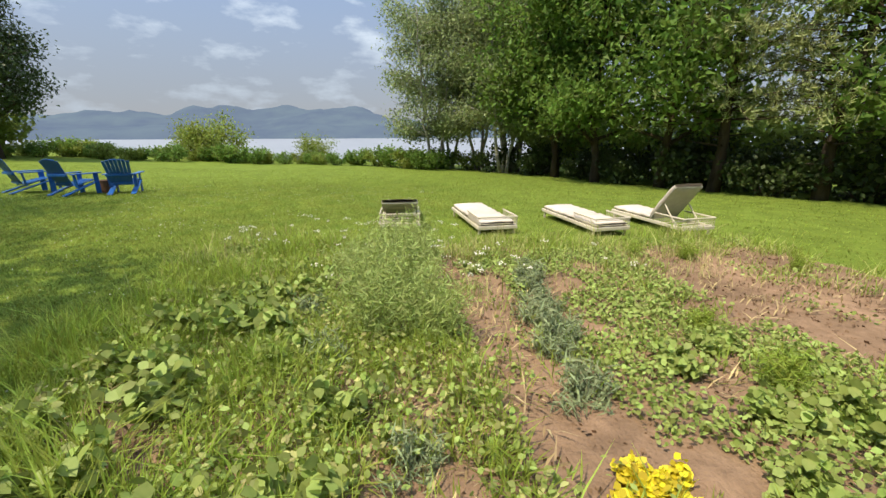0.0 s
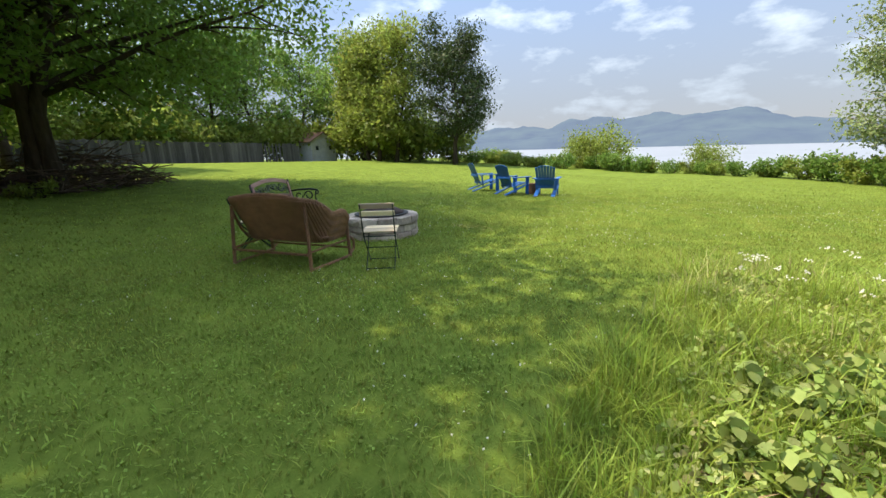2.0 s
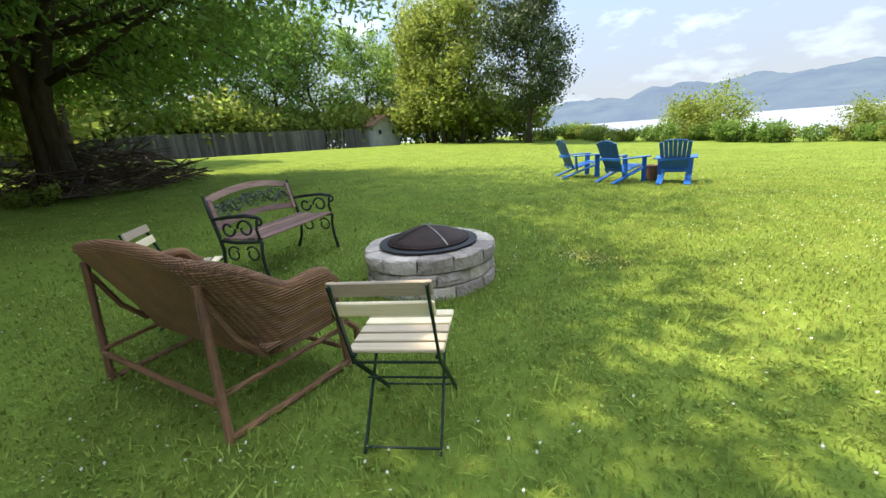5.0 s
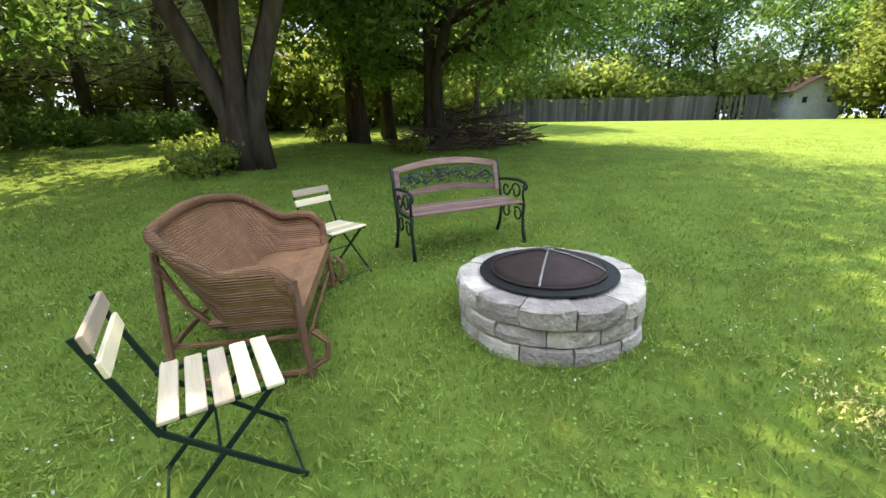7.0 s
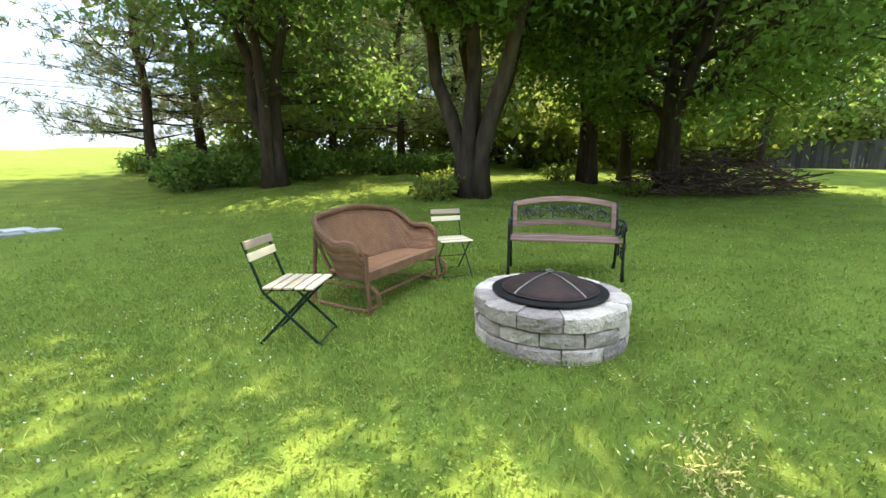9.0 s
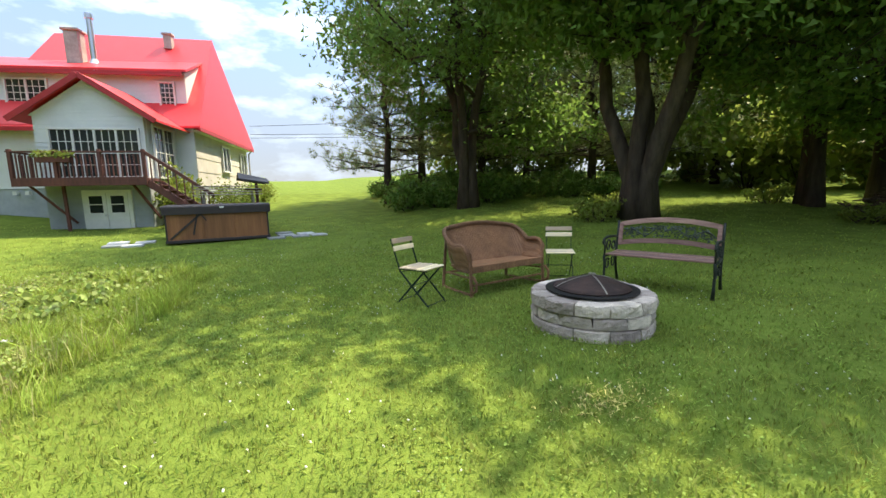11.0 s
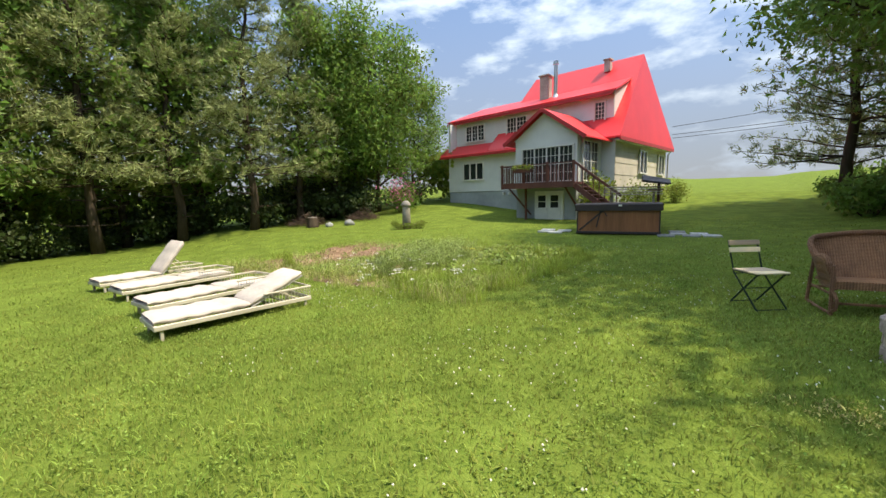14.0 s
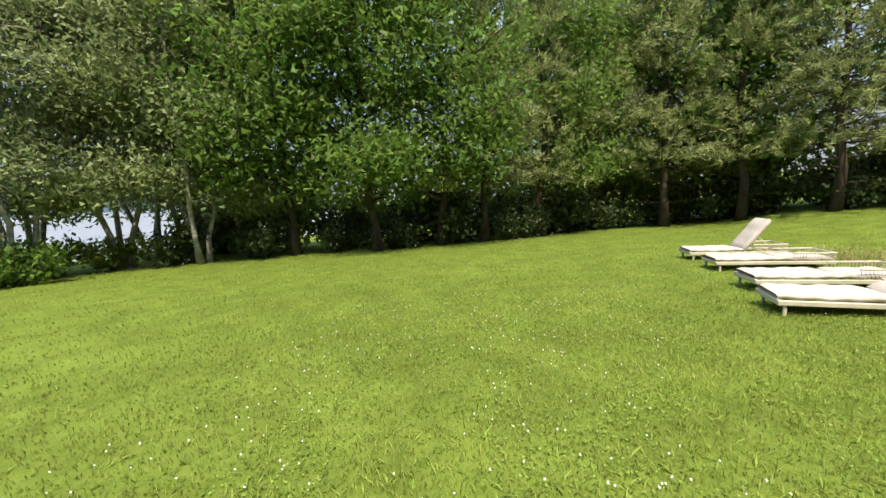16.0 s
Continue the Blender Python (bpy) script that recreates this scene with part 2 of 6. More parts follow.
def thing(name, m, label, category, group="", kind=""):
    ob = new(name)
    ob.empty_display_size = 0.1
    ob.matrix_world = m
    return tagged(ob, label, category, group, kind)


def single(name, b, material, label, category, kind="", group="", m=None, smooth=False):
    me = b if isinstance(b, bpy.types.Mesh) else b.mesh(name, material, smooth)
    ob = new(name, me)
    if m is not None:
        ob.matrix_world = m
    return tagged(ob, label, category, group, kind)


# ---- ground ----
def step(a, b, x):
    t = np.clip((x - a) / (b - a), 0, 1)
    return t * t * (3 - 2 * t)


def ground_z(x, y):
    """Height of the lawn: level round the fire pit, falling to the lake, rising behind the house and towards the wood."""
    x, y = np.asarray(x, float), np.asarray(y, float)
    z = 0.07 + 0.025 * np.clip(y - 2, -30, 0) + 0.034 * np.clip(x, -30, 0) * (1 - step(3, 9, y))
    z = z + 0.043 * np.clip(x - 4, 0, 24) + 0.33 * step(3, 8, x) * step(4.5, 8.5, y)
    up = np.clip(y - 6, 0, 20)
    z = z + 0.0035 * up * up + 0.045 * np.clip(y - 26, 0, 64)
    z = z + 0.5 * (1 - step(-14, -7, x)) * step(10, 19, y)
    edge = y + 24 + 0.30 * np.clip(x, -25, 25)
    z = z - 15.5 * (1 - step(-46, -6, edge))
    return z


def gz(x, y):
    return float(ground_z(x, y))


def on(x, y, rz=0, dz=0.0, s=1.0):
    return pose(x, y, gz(x, y) + dz, 0, 0, rz) @ Matrix.Diagonal((s, s, s, 1))


def axis_points(lo, hi, fine, far):
    core = np.arange(lo, hi + 1e-6, fine)
    out = [core[-1] + fine]
    while out[-1] < far:
        out.append(out[-1] + (out[-1] - hi) * 0.22 + fine)
    neg = [core[0] - fine]
    while neg[-1] > -far:
        neg.append(neg[-1] - (lo - neg[-1]) * 0.22 - fine)
    return np.array(neg[::-1] + list(core) + out)


gx, gy = axis_points(-26, 26, 0.5, 2200), axis_points(-30, 34, 0.5, 2200)
GX, GY = np.meshgrid(gx, gy, indexing="ij")
GZ = ground_z(GX, GY)
bumps = np.array([[noise.noise(Vector((x * 0.45, y * 0.45, 0.0))) for y in gy] for x in gx])
GZ = GZ + 0.02 * bumps * (np.hypot(GX, GY) < 40)
GZ = np.where(GY < -75, np.minimum(GZ, -17), GZ)
gb = Build()
gb.v = [tuple(p) for p in np.stack([GX, GY, GZ], -1).reshape(-1, 3)]
ny = len(gy)
gb.f = [(i * ny + j, (i + 1) * ny + j, (i + 1) * ny + j + 1, i * ny + j + 1) for i in range(len(gx) - 1) for j in range(ny - 1)]
single("ground", gb, M_LAWN, "mown green lawn sloping gently down to the lake", "lawn", "structure", smooth=True)

lb = Build().add([(-4800, -4600, -16), (4800, -4600, -16), (4800, -70, -16), (-4800, -70, -16)], [(0, 1, 2, 3)])
single("water", lb, M_WATER, "wide pale grey lake below the garden", "lake", "structure")


def hills():
    nx, nyy = 160, 26
    b = Build()

    def fn(u, v):
        x = (u - 0.5) * 9000
        y = -2500 - v * 1700
        rise = step(0.0, 0.18, v) * 0.32 + step(0.3, 0.75, v) * 0.68
        ridge = 0.62 + 0.42 * noise.fractal(Vector((x * 0.0011, v * 1.4, 3.0)), 0.9, 2.0, 5)
        return (x, y, -16.5 + 350 * rise * ridge * (0.75 + 0.25 * math.sin(x * 0.0008 + 1.1)))

    return b.grid(fn, nx, nyy)


single("backdrop", hills(), M_HAZED_HILL, "long wooded hills beyond the lake, painted with blue haze", "hills", "structure", smooth=True)


# ---- trees ----
def leaf_quads(rng, centres, count, spread, size, up=0.35, long=1.5):
    """Pointed leaves scattered round the centres: an array (n, 4, 3)."""
    n = len(centres) * count
    c = np.repeat(centres, count, 0) + np.clip(rng.normal(0, 1, (n, 3)), -1.9, 1.9) * np.asarray(spread)
    a = rng.normal(0, 1, (n, 3))
    a /= np.linalg.norm(a, axis=1, keepdims=True)
    nrm = rng.normal(0, 1, (n, 3)) + (0, 0, up * 2)
    b = np.cross(nrm, a)
    b /= np.linalg.norm(b, axis=1, keepdims=True) + 1e-9
    s = size * rng.uniform(0.6, 1.25, (n, 1))
    return np.stack([c - a * s * long * 0.5, c + b * s * 0.5, c + a * s * long * 0.5, c - b * s * 0.5], 1)


def leaf_ovals(rng, centres, count, spread, size, up=0.9, long=1.5, fold=0.22):
    """Pointed oval leaves, folded a little along the midrib: an array (n, 6, 3)."""
    q = leaf_quads(rng, centres, count, spread, size, up, long)
    c = q.mean(1)
    a, b = (q[:, 2] - q[:, 0]) * 0.5, (q[:, 1] - q[:, 3]) * 0.5
    n = np.cross(a, b)
    n /= np.linalg.norm(n, axis=1, keepdims=True) + 1e-9
    n *= np.sign(n[:, 2:] + 1e-9) * np.linalg.norm(b, axis=1, keepdims=True) * fold
    return np.stack([c - a, c - a * 0.35 + b + n, c + a * 0.3 + b * 0.85 + n, c + a - n * 0.6, c + a * 0.3 - b * 0.85 + n, c - a * 0.35 - b + n], 1)


def leaf_tris(rng, centres, count, spread, size, up=0.35):
    """Small three-cornered leaves scattered round the centres: an array (n, 3, 3)."""
    q = leaf_quads(rng, centres, count, spread, size * 1.15, up, 1.5)
    w = (q[:, 1] - q[:, 3]) * 0.42
    return np.stack([q[:, 0] + w, q[:, 0] - w, q[:, 2]], 1)


def limb_points(rng, base, az, el, length, n=5, curl=0.25):
    pts, p, e = [Vector(base)], Vector(base), el
    for i in range(n):
        az += rng.normal(0, 0.16)
        e += curl / n + rng.normal(0, 0.07)
        p = p + Vector((math.cos(az) * math.cos(e), math.sin(az) * math.cos(e), math.sin(e))) * (length / n)
        pts.append(p.copy())
    return pts


def broadleaf(seed, height, base, width, limbs, count, size, r0, leaf, bark, lean=0.0, stems=1, spread=0.42, weep=0.0, fork=0.0, part_ways=0.13, side=(0.0, 0.0)):
    """Trunk and crown meshes of a broad-leaved tree. base: height of the lowest limbs; width: the crown's radius; fork: where the stems part; side: the way in which the limbs reach further, and by how much."""
    rng = np.random.default_rng(seed)
    wood, tips = Build(), []
    for s in range(stems):
        laz = rng.uniform(0, 6.28)
        ln = lean + (part_ways if stems > 1 else 0)
        pts, rad = [], []
        x = y = 0.0
        if stems > 1:
            x, y = (0.16 + 0.02 * stems) * math.cos(s * 6.28 / stems), (0.16 + 0.02 * stems) * math.sin(s * 6.28 / stems)
            laz = s * 6.28 / stems
        for i in range(11):
            h = i / 10
            pts.append((x, y, height * 0.9 * h - 0.12 * (i == 0)))
            rad.append((r0 * (1.45 if i == 0 else 1.0) * (1 - 0.9 * h) ** 0.8 + 0.012) / (1.0 if stems == 1 else 1.25))
            way = 1.0 if height * 0.9 * h >= fork else -0.1
            x += math.cos(laz) * ln * height * 0.1 * way + rng.normal(0, 0.012) * height * way
            y += math.sin(laz) * ln * height * 0.1 * way + rng.normal(0, 0.012) * height * way
        wood.tube(pts, rad, 9)
        nl = max(6, limbs // stems)
        for k in range(nl):
            h = base + (height * 0.88 - base) * (k + rng.uniform(0, 0.7)) / nl
            f = h / (height * 0.9) * 10
            i = min(9, int(f))
            p = Vector(pts[i]).lerp(Vector(pts[i + 1]), f - i)
            q = (h - base) / (height - base)
            reach = width * (0.45 + 0.75 * math.sin(math.pi * min(1, 0.22 + 0.78 * q)) ** 0.8) * rng.uniform(0.7, 1.1)
            az = k * 2.4 + rng.normal(0, 0.4)
            reach *= 1 + side[1] * max(0.0, math.cos(az - side[0]))
            lp = limb_points(rng, p, az, rng.uniform(0.15, 0.55) + q * 0.4, reach, 5, 0.2 - weep)
            lr = rad[i] * 0.45 + 0.008
            wood.tube(lp, [lr * (1 - 0.16 * j) for j in range(6)], 6)
            tips += [lp[3], lp[4], lp[5], lp[4].lerp(lp[5], 0.5)]
            for j in (1, 2, 3, 4):
                for sgn in (-1, 1):
                    tp = limb_points(rng, lp[j], az + sgn * rng.uniform(0.5, 1.1), rng.uniform(-0.1, 0.6) - weep, reach * rng.uniform(0.28, 0.48), 3, 0.1 - weep)
                    if j % 2 or sgn > 0:
                        wood.tube(tp, [lr * 0.4, lr * 0.3, lr * 0.2, 0.004], 4)
                    tips += [tp[2], tp[3]]
        tips += [Vector(pts[-1])] * 2
    c = np.array([tuple(t) for t in tips])
    c = c[np.hypot(c[:, 0], c[:, 1]) < width * 1.12 * (1 + side[1] * np.maximum(0, np.cos(np.arctan2(c[:, 1], c[:, 0]) - side[0])))]
    sp = spread * (0.7 + 0.05 * height)
    q = leaf_tris(rng, c, max(6, count // len(c)), (sp, sp, sp * 0.62), size)
    return wood.mesh("trunk", bark, True), raw_mesh("crown", q, 3, leaf)


def conifer(seed, height, base, width, step_h, r0, needle, bark, per=5, tufts=9, nlen=0.17, droop=0.12):
    """Trunk and crown meshes of a pine: whorls of near-level branches with tufts of long needles."""
    rng = np.random.default_rng(seed)
    wood, tips = Build(), []
    pts = [(rng.normal(0, 0.05) * i, rng.normal(0, 0.05) * i, height * i / 8 - 0.1 * (i == 0)) for i in range(9)]
    wood.tube(pts, [r0 * (1.3 if i == 0 else 1) * (1 - i / 8.4) + 0.01 for i in range(9)], 8)
    h = base * 0.55
    while h < height * 0.985:
        q = h / height
        f = q * 8
        i = min(7, int(f))
        p = Vector(pts[i]).lerp(Vector(pts[i + 1]), f - i)
        live = h > base
        for k in range(per if live else 3):
            az = rng.uniform(0, 6.28)
            reach = width * (1 - q) ** 0.62 * rng.uniform(0.55, 1.15) + 0.25
            if not live:
                reach *= rng.uniform(0.2, 0.55)
            lp = limb_points(rng, p, az, rng.uniform(-0.08, 0.28) - droop * (1 - q), reach, 4, 0.25)
            br = 0.014 + 0.030 * (1 - q)
            wood.tube(lp, [br * (1 - 0.2 * j) for j in range(5)], 5)
            if live:
                for t in range(tufts):
                    u = 0.32 + 0.68 * (t + rng.uniform(0, 1)) / tufts
                    j = min(3, int(u * 4))
                    c = lp[j].lerp(lp[j + 1], u * 4 - j)
                    side = rng.normal(0, 0.17) * reach
                    tips.append((c.x - math.sin(az) * side, c.y + math.cos(az) * side, c.z + rng.normal(0.03, 0.09), az + rng.normal(0, 0.7)))
        h += step_h * rng.uniform(0.6, 1.3)
    t = np.array(tips)
    per_t = 17
    n = len(t) * per_t
    c = np.repeat(t[:, :3], per_t, 0) + rng.normal(0, 0.075, (n, 3))
    az = np.repeat(t[:, 3], per_t) + rng.normal(0, 0.9, n)
    el = rng.normal(0.45, 0.55, n)
    d = np.stack([np.cos(az) * np.cos(el), np.sin(az) * np.cos(el), np.sin(el)], 1)
    w = np.cross(d, rng.normal(0, 1, (n, 3)))
    w /= np.linalg.norm(w, axis=1, keepdims=True) + 1e-9
    ln = nlen * rng.uniform(0.7, 1.3, (n, 1))
    q = np.stack([c - w * 0.021, c + w * 0.021, c + d * ln * 1.5], 1)
    return wood.mesh("trunk", bark, True), raw_mesh("crown", q, 3, needle)


def shrub(seed, height, width, count, size, leaf, stems=9):
    rng = np.random.default_rng(seed)
    wood, tips = Build(), []
    for s in range(stems):
        az = s * 2.4 + rng.normal(0, 0.3)
        lp = limb_points(rng, (0.08 * math.cos(az), 0.08 * math.sin(az), -0.06), az, rng.uniform(0.55, 1.35), height * rng.uniform(0.7, 1.15), 4, 0.1)
        lp = [Vector((p.x * width / height, p.y * width / height, p.z)) for p in lp]
        wood.tube(lp, [0.02, 0.016, 0.012, 0.008, 0.004], 5)
        tips += lp[1:] + [lp[3].lerp(lp[4], 0.5)]
        for j in (2, 3):
            tp = limb_points(rng, lp[j], az + rng.normal(0, 1.2), 0.4, height * 0.35, 3, 0.1)
            tips += tp[1:]
    c = np.array([tuple(t) for t in tips])
    q = leaf_quads(rng, c, max(4, count // len(c)), (height * 0.13, height * 0.13, height * 0.11), size)
    q[:, :, 2] = np.maximum(q[:, :, 2], 0.005)
    return wood.mesh("wood", M_BARK, True), raw_mesh("foliage", q, 4, leaf)


def plant(name, meshes, label, category, spots, group="", names=("trunk", "crown")):
    """The same plant at each spot (x, y, turn, scale)."""
    first = None
    for x, y, rz, s in spots:
        m = on(x, y, rz, -0.03, s)
        if first is None:
            first = thing(name, m, label, category, group)
            part(names[0], meshes[0], None, first)
            part(names[1], meshes[1], None, first)
        else:
            ob = copy_thing(first, Matrix.Identity(4))
            ob.matrix_basis = m

# the wood behind the bench: two great forked maples, a low-branched one beside the field, slender ones between
WOOD = "trees of the wood behind the bench"
plant("maple_tree", broadleaf(12, 13.5, 2.3, 5.4, 48, 78000, 0.125, 0.31, M_LEAF, M_BARK, stems=2, weep=0.34, fork=1.7, part_ways=0.17, side=(3.0, 0.6)), "great forked maple with a thick leaning trunk and drooping limbs", "tree",
      [(14.2, 4.75, 70, 0.88)], WOOD)
plant("maple_tree", broadleaf(23, 11.2, 3.8, 4.1, 40, 62000, 0.125, 0.27, M_LEAF, M_BARK, stems=5, fork=0.9, part_ways=0.26, weep=0.05), "many-stemmed old maple with deeply furrowed trunk", "tree",
      [(8.95, 7.95, 192, 1.0)], WOOD)
plant("maple_tree", broadleaf(27, 14.5, 2.6, 5.0, 44, 46000, 0.13, 0.26, M_LEAF, M_BARK, stems=3, fork=0.6, part_ways=0.12, weep=0.18), "broad maple with leafy limbs hanging low over the grass", "tree",
      [(6.9, 15.0, 320, 1.0), (17.8, 25.5, 20, 0.9)], WOOD)
plant("maple_tree", broadleaf(31, 13.0, 2.6, 3.7, 28, 17000, 0.145, 0.17, M_LEAF_LIGHT, M_BARK), "slender maple with sunlit yellow-green leaves", "tree",
      [(27, 4, 200, 1.0), (24, 18, 90, 1.0)], WOOD)
plant("maple_tree", broadleaf(33, 13.0, 3.4, 3.4, 26, 17000, 0.14, 0.25, M_LEAF_LIGHT, M_BARK, stems=2, fork=2.2, part_ways=0.13), "dark-stemmed maple forking low, with sunlit leaves", "tree",
      [(14.6, 7.4, 60, 1.0), (16.8, 6.9, 200, 1.05)], WOOD)
# pines at the far side of the wood
plant("pine_tree", conifer(5, 14.5, 1.3, 4.2, 0.45, 0.20, M_NEEDLE, M_BARK), "tall pine with layered dark green branches", "tree",
      [(4.6, 20.4, 0, 0.95), (7.0, 22.5, 80, 1.05), (9.9, 20.6, 160, 1.0), (12.6, 20.4, 220, 1.0), (14.9, 17.6, 300, 1.05), (17.4, 16.2, 30, 1.0), (21.8, 16.2, 75, 0.95)], "pines at the edge of the field")
# the tree line along the west side
plant("pine_tree", conifer(6, 13.5, 2.2, 3.6, 0.48, 0.19, M_NEEDLE, M_BARK, per=6), "tall pine with yellow-green needle tufts", "tree",
      [(-15.6, -5.7, 0, 0.95), (-17.4, -3.3, 60, 1.0), (-20.3, 2.6, 130, 1.05), (-19.6, 5.6, 200, 1.0), (-18.2, 8.4, 260, 1.0), (-18.4, 11.2, 320, 0.95), (-20.6, -0.8, 20, 1.05)], "tree line beside the lawn")
plant("maple_tree", broadleaf(41, 11.5, 1.6, 3.4, 30, 16000, 0.15, 0.16, M_LEAF, M_BARK), "leafy maple with branches down to the grass", "tree",
      [(-13.0, -9.6, 0, 1.0), (-12.6, -13.0, 70, 1.05), (-14.6, -7.4, 140, 1.0), (-19.2, -2.6, 200, 0.95), (-22.4, 4.2, 250, 1.1), (-21.0, 7.4, 300, 1.0), (-16.9, 15.7, 30, 0.92), (-18.6, 13.6, 110, 1.0), (-17.6, 19.8, 170, 0.72), (-21.5, 17.5, 60, 0.8), (-23.5, 0.4, 5, 1.0)], "tree line beside the lawn")
plant("birch_tree", broadleaf(51, 12.0, 2.4, 2.9, 28, 17500, 0.118, 0.12, M_BIRCH_LEAF, M_BIRCH_BARK, stems=3, weep=0.2), "clump of white-barked birches with small hanging leaves", "tree",
      [(-9.8, -18.4, 0, 1.0), (-11.8, -17.0, 100, 1.0), (-12.6, -20.2, 200, 1.05), (-12.8, -15.2, 40, 0.9), (-6.9, -18.8, 300, 0.85), (-8.3, -20.6, 70, 0.95), (-10.6, -15.6, 150, 0.9)], "birches by the lake")
# the lakeside
plant("maple_tree", broadleaf(61, 9.6, 1.9, 2.9, 30, 19000, 0.125, 0.17, M_LEAF_DARK, M_BARK, spread=0.36), "round dark-leaved maple standing alone by the lake", "tree", [(19.1, -21.6, 0, 1.06)])
plant("poplar_tree", broadleaf(62, 9.0, 1.4, 1.7, 26, 9500, 0.13, 0.12, M_LEAF_LIGHT, M_BARK), "slender light green poplar by the lake", "tree",
      [(25.0, -20.6, 0, 1.3), (27.2, -20.6, 90, 1.38), (29.6, -21.6, 180, 1.3), (31.5, -22.5, 270, 1.2), (33.5, -24.5, 20, 1.2)], "poplars by the shed")
plant("maple_tree", broadleaf(63, 12.0, 2.0, 3.8, 26, 7500, 0.215, 0.2, M_LEAF, M_BARK), "broad green maple behind the fence", "tree",
      [(40, -16, 0, 1.0), (44, -9, 90, 1.1), (46, -2, 180, 1.1), (45, 6, 270, 1.1), (40, 13, 30, 1.1), (36, -25, 50, 0.9), (34, 20, 120, 1.1), (42, -22, 200, 1.0), (40, 1, 20, 1.0), (41, -12, 140, 1.0), (38, 7, 220, 1.0), (31, 26, 60, 1.1), (25, 31, 10, 1.1), (17, 36, 200, 1.0)], "trees behind the fence")

SH_GREEN = shrub(71, 1.3, 1.5, 1500, 0.11, M_LEAF)
SH_LIGHT = shrub(72, 1.2, 1.4, 1500, 0.11, M_LEAF_LIGHT)
SH_SHADED = shrub(73, 1.6, 1.8, 1900, 0.12, M_LEAF_DARK)
rng = np.random.default_rng(9)
spots = [(-9.0 + 31 * k / 33, 0, 0, 0) for k in range(34)]
hedge = [(x + rng.normal(0, 0.3), -18.6 - 0.42 * (x + 9) * (1 if x < 6 else 0) - (6.3 + 0.12 * (x - 6)) * (x >= 6) + rng.normal(0, 0.7), rng.uniform(0, 360), rng.uniform(0.6, 1.15)) for x, *_ in spots]
plant("shrub", SH_LIGHT, "wild light green shrub on the lake bank", "shrub", hedge[::2], "shrubs on the lake bank", ("wood", "foliage"))
plant("shrub", SH_GREEN, "wild green shrub on the lake bank", "shrub", hedge[1::2], "shrubs on the lake bank", ("wood", "foliage"))
plant("bush", shrub(74, 3.2, 3.0, 4200, 0.13, M_LEAF_LIGHT, 14), "tall rounded bush standing above the lake bank", "bush", [(8.8, -27.6, 0, 1.0), (10.6, -28.4, 120, 0.8), (1.2, -25.2, 60, 0.62)], "", ("wood", "foliage"))
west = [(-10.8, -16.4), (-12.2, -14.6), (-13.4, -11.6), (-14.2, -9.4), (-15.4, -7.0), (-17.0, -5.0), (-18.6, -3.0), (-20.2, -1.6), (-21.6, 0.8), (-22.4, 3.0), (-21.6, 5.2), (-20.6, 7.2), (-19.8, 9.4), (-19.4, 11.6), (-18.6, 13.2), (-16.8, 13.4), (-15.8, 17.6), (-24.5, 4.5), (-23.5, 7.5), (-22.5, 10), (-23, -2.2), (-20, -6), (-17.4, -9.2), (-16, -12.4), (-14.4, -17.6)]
# dark leaf colour stands in for the shade between the trunks
plant("shrub", SH_SHADED, "undergrowth shrub beneath the trees, leaves coloured dark for the shade", "shrub", [(x + rng.normal(0, 0.3), y + rng.normal(0, 0.3), rng.uniform(0, 360), rng.uniform(0.8, 1.35)) for x, y in west], "undergrowth along the tree line", ("wood", "foliage"))
east = [(8.2, 15.8), (9.6, 16.6), (11.0, 16.2), (12.2, 15.4), (13.4, 14.6), (10.4, 17.8), (12.8, 17.2), (6.0, 16.4), (4.8, 17.0), (14.8, 14.0), (4.6, 23.4), (6.4, 24.2), (8.4, 24.6), (10.2, 23.6), (12.4, 24.0), (14.6, 22.6), (16.6, 21.8), (19.0, 20.6), (22.4, 18.4), (25, 15.5), (8.6, 21.4), (11.2, 19.6), (27.5, 12.5), (29, 8)]
plant("shrub", SH_GREEN, "green undergrowth shrub at the edge of the wood", "shrub", [(x, y, rng.uniform(0, 360), rng.uniform(0.7, 1.2)) for x, y in east], "undergrowth of the wood", ("wood", "foliage"))

BIG = shrub(78, 3.4, 3.2, 1900, 0.23, M_LEAF_LIGHT, 16)
plant("bush", BIG, "tall sunlit understorey bush beyond the trunks", "bush", [(x, y, rng.uniform(0, 360), rng.uniform(0.95, 1.45)) for x, y in ((21.0, 11.4), (22.2, 9.2), (19.8, 13.0), (24.0, 7.4), (27.0, -22.6), (29.0, -23.2), (25.2, -22.4), (19.5, 20.5), (22.5, 17.8), (25.5, 15.5), (28, 12), (30, 8.5), (31, 5), (16.5, 23), (13.5, 25.2), (10.5, 26), (26, 9), (29, 16), (23, 22), (33, 11), (38, -4), (38, -9), (38.5, -14), (38, 2), (39, -19), (33, -23), (30.5, -23.5), (27.5, -23), (24.5, -23.5), (21.5, -24), (37, -23), (38.5, 5), (38.2, 8.5), (38.6, -1), (38.4, -6.5), (38.6, -11.5), (38.2, -16.5), (40.5, 3), (41, -4), (41, -9), (36, 13), (34, 16))], "bushes beyond the wood", ("wood", "foliage"))
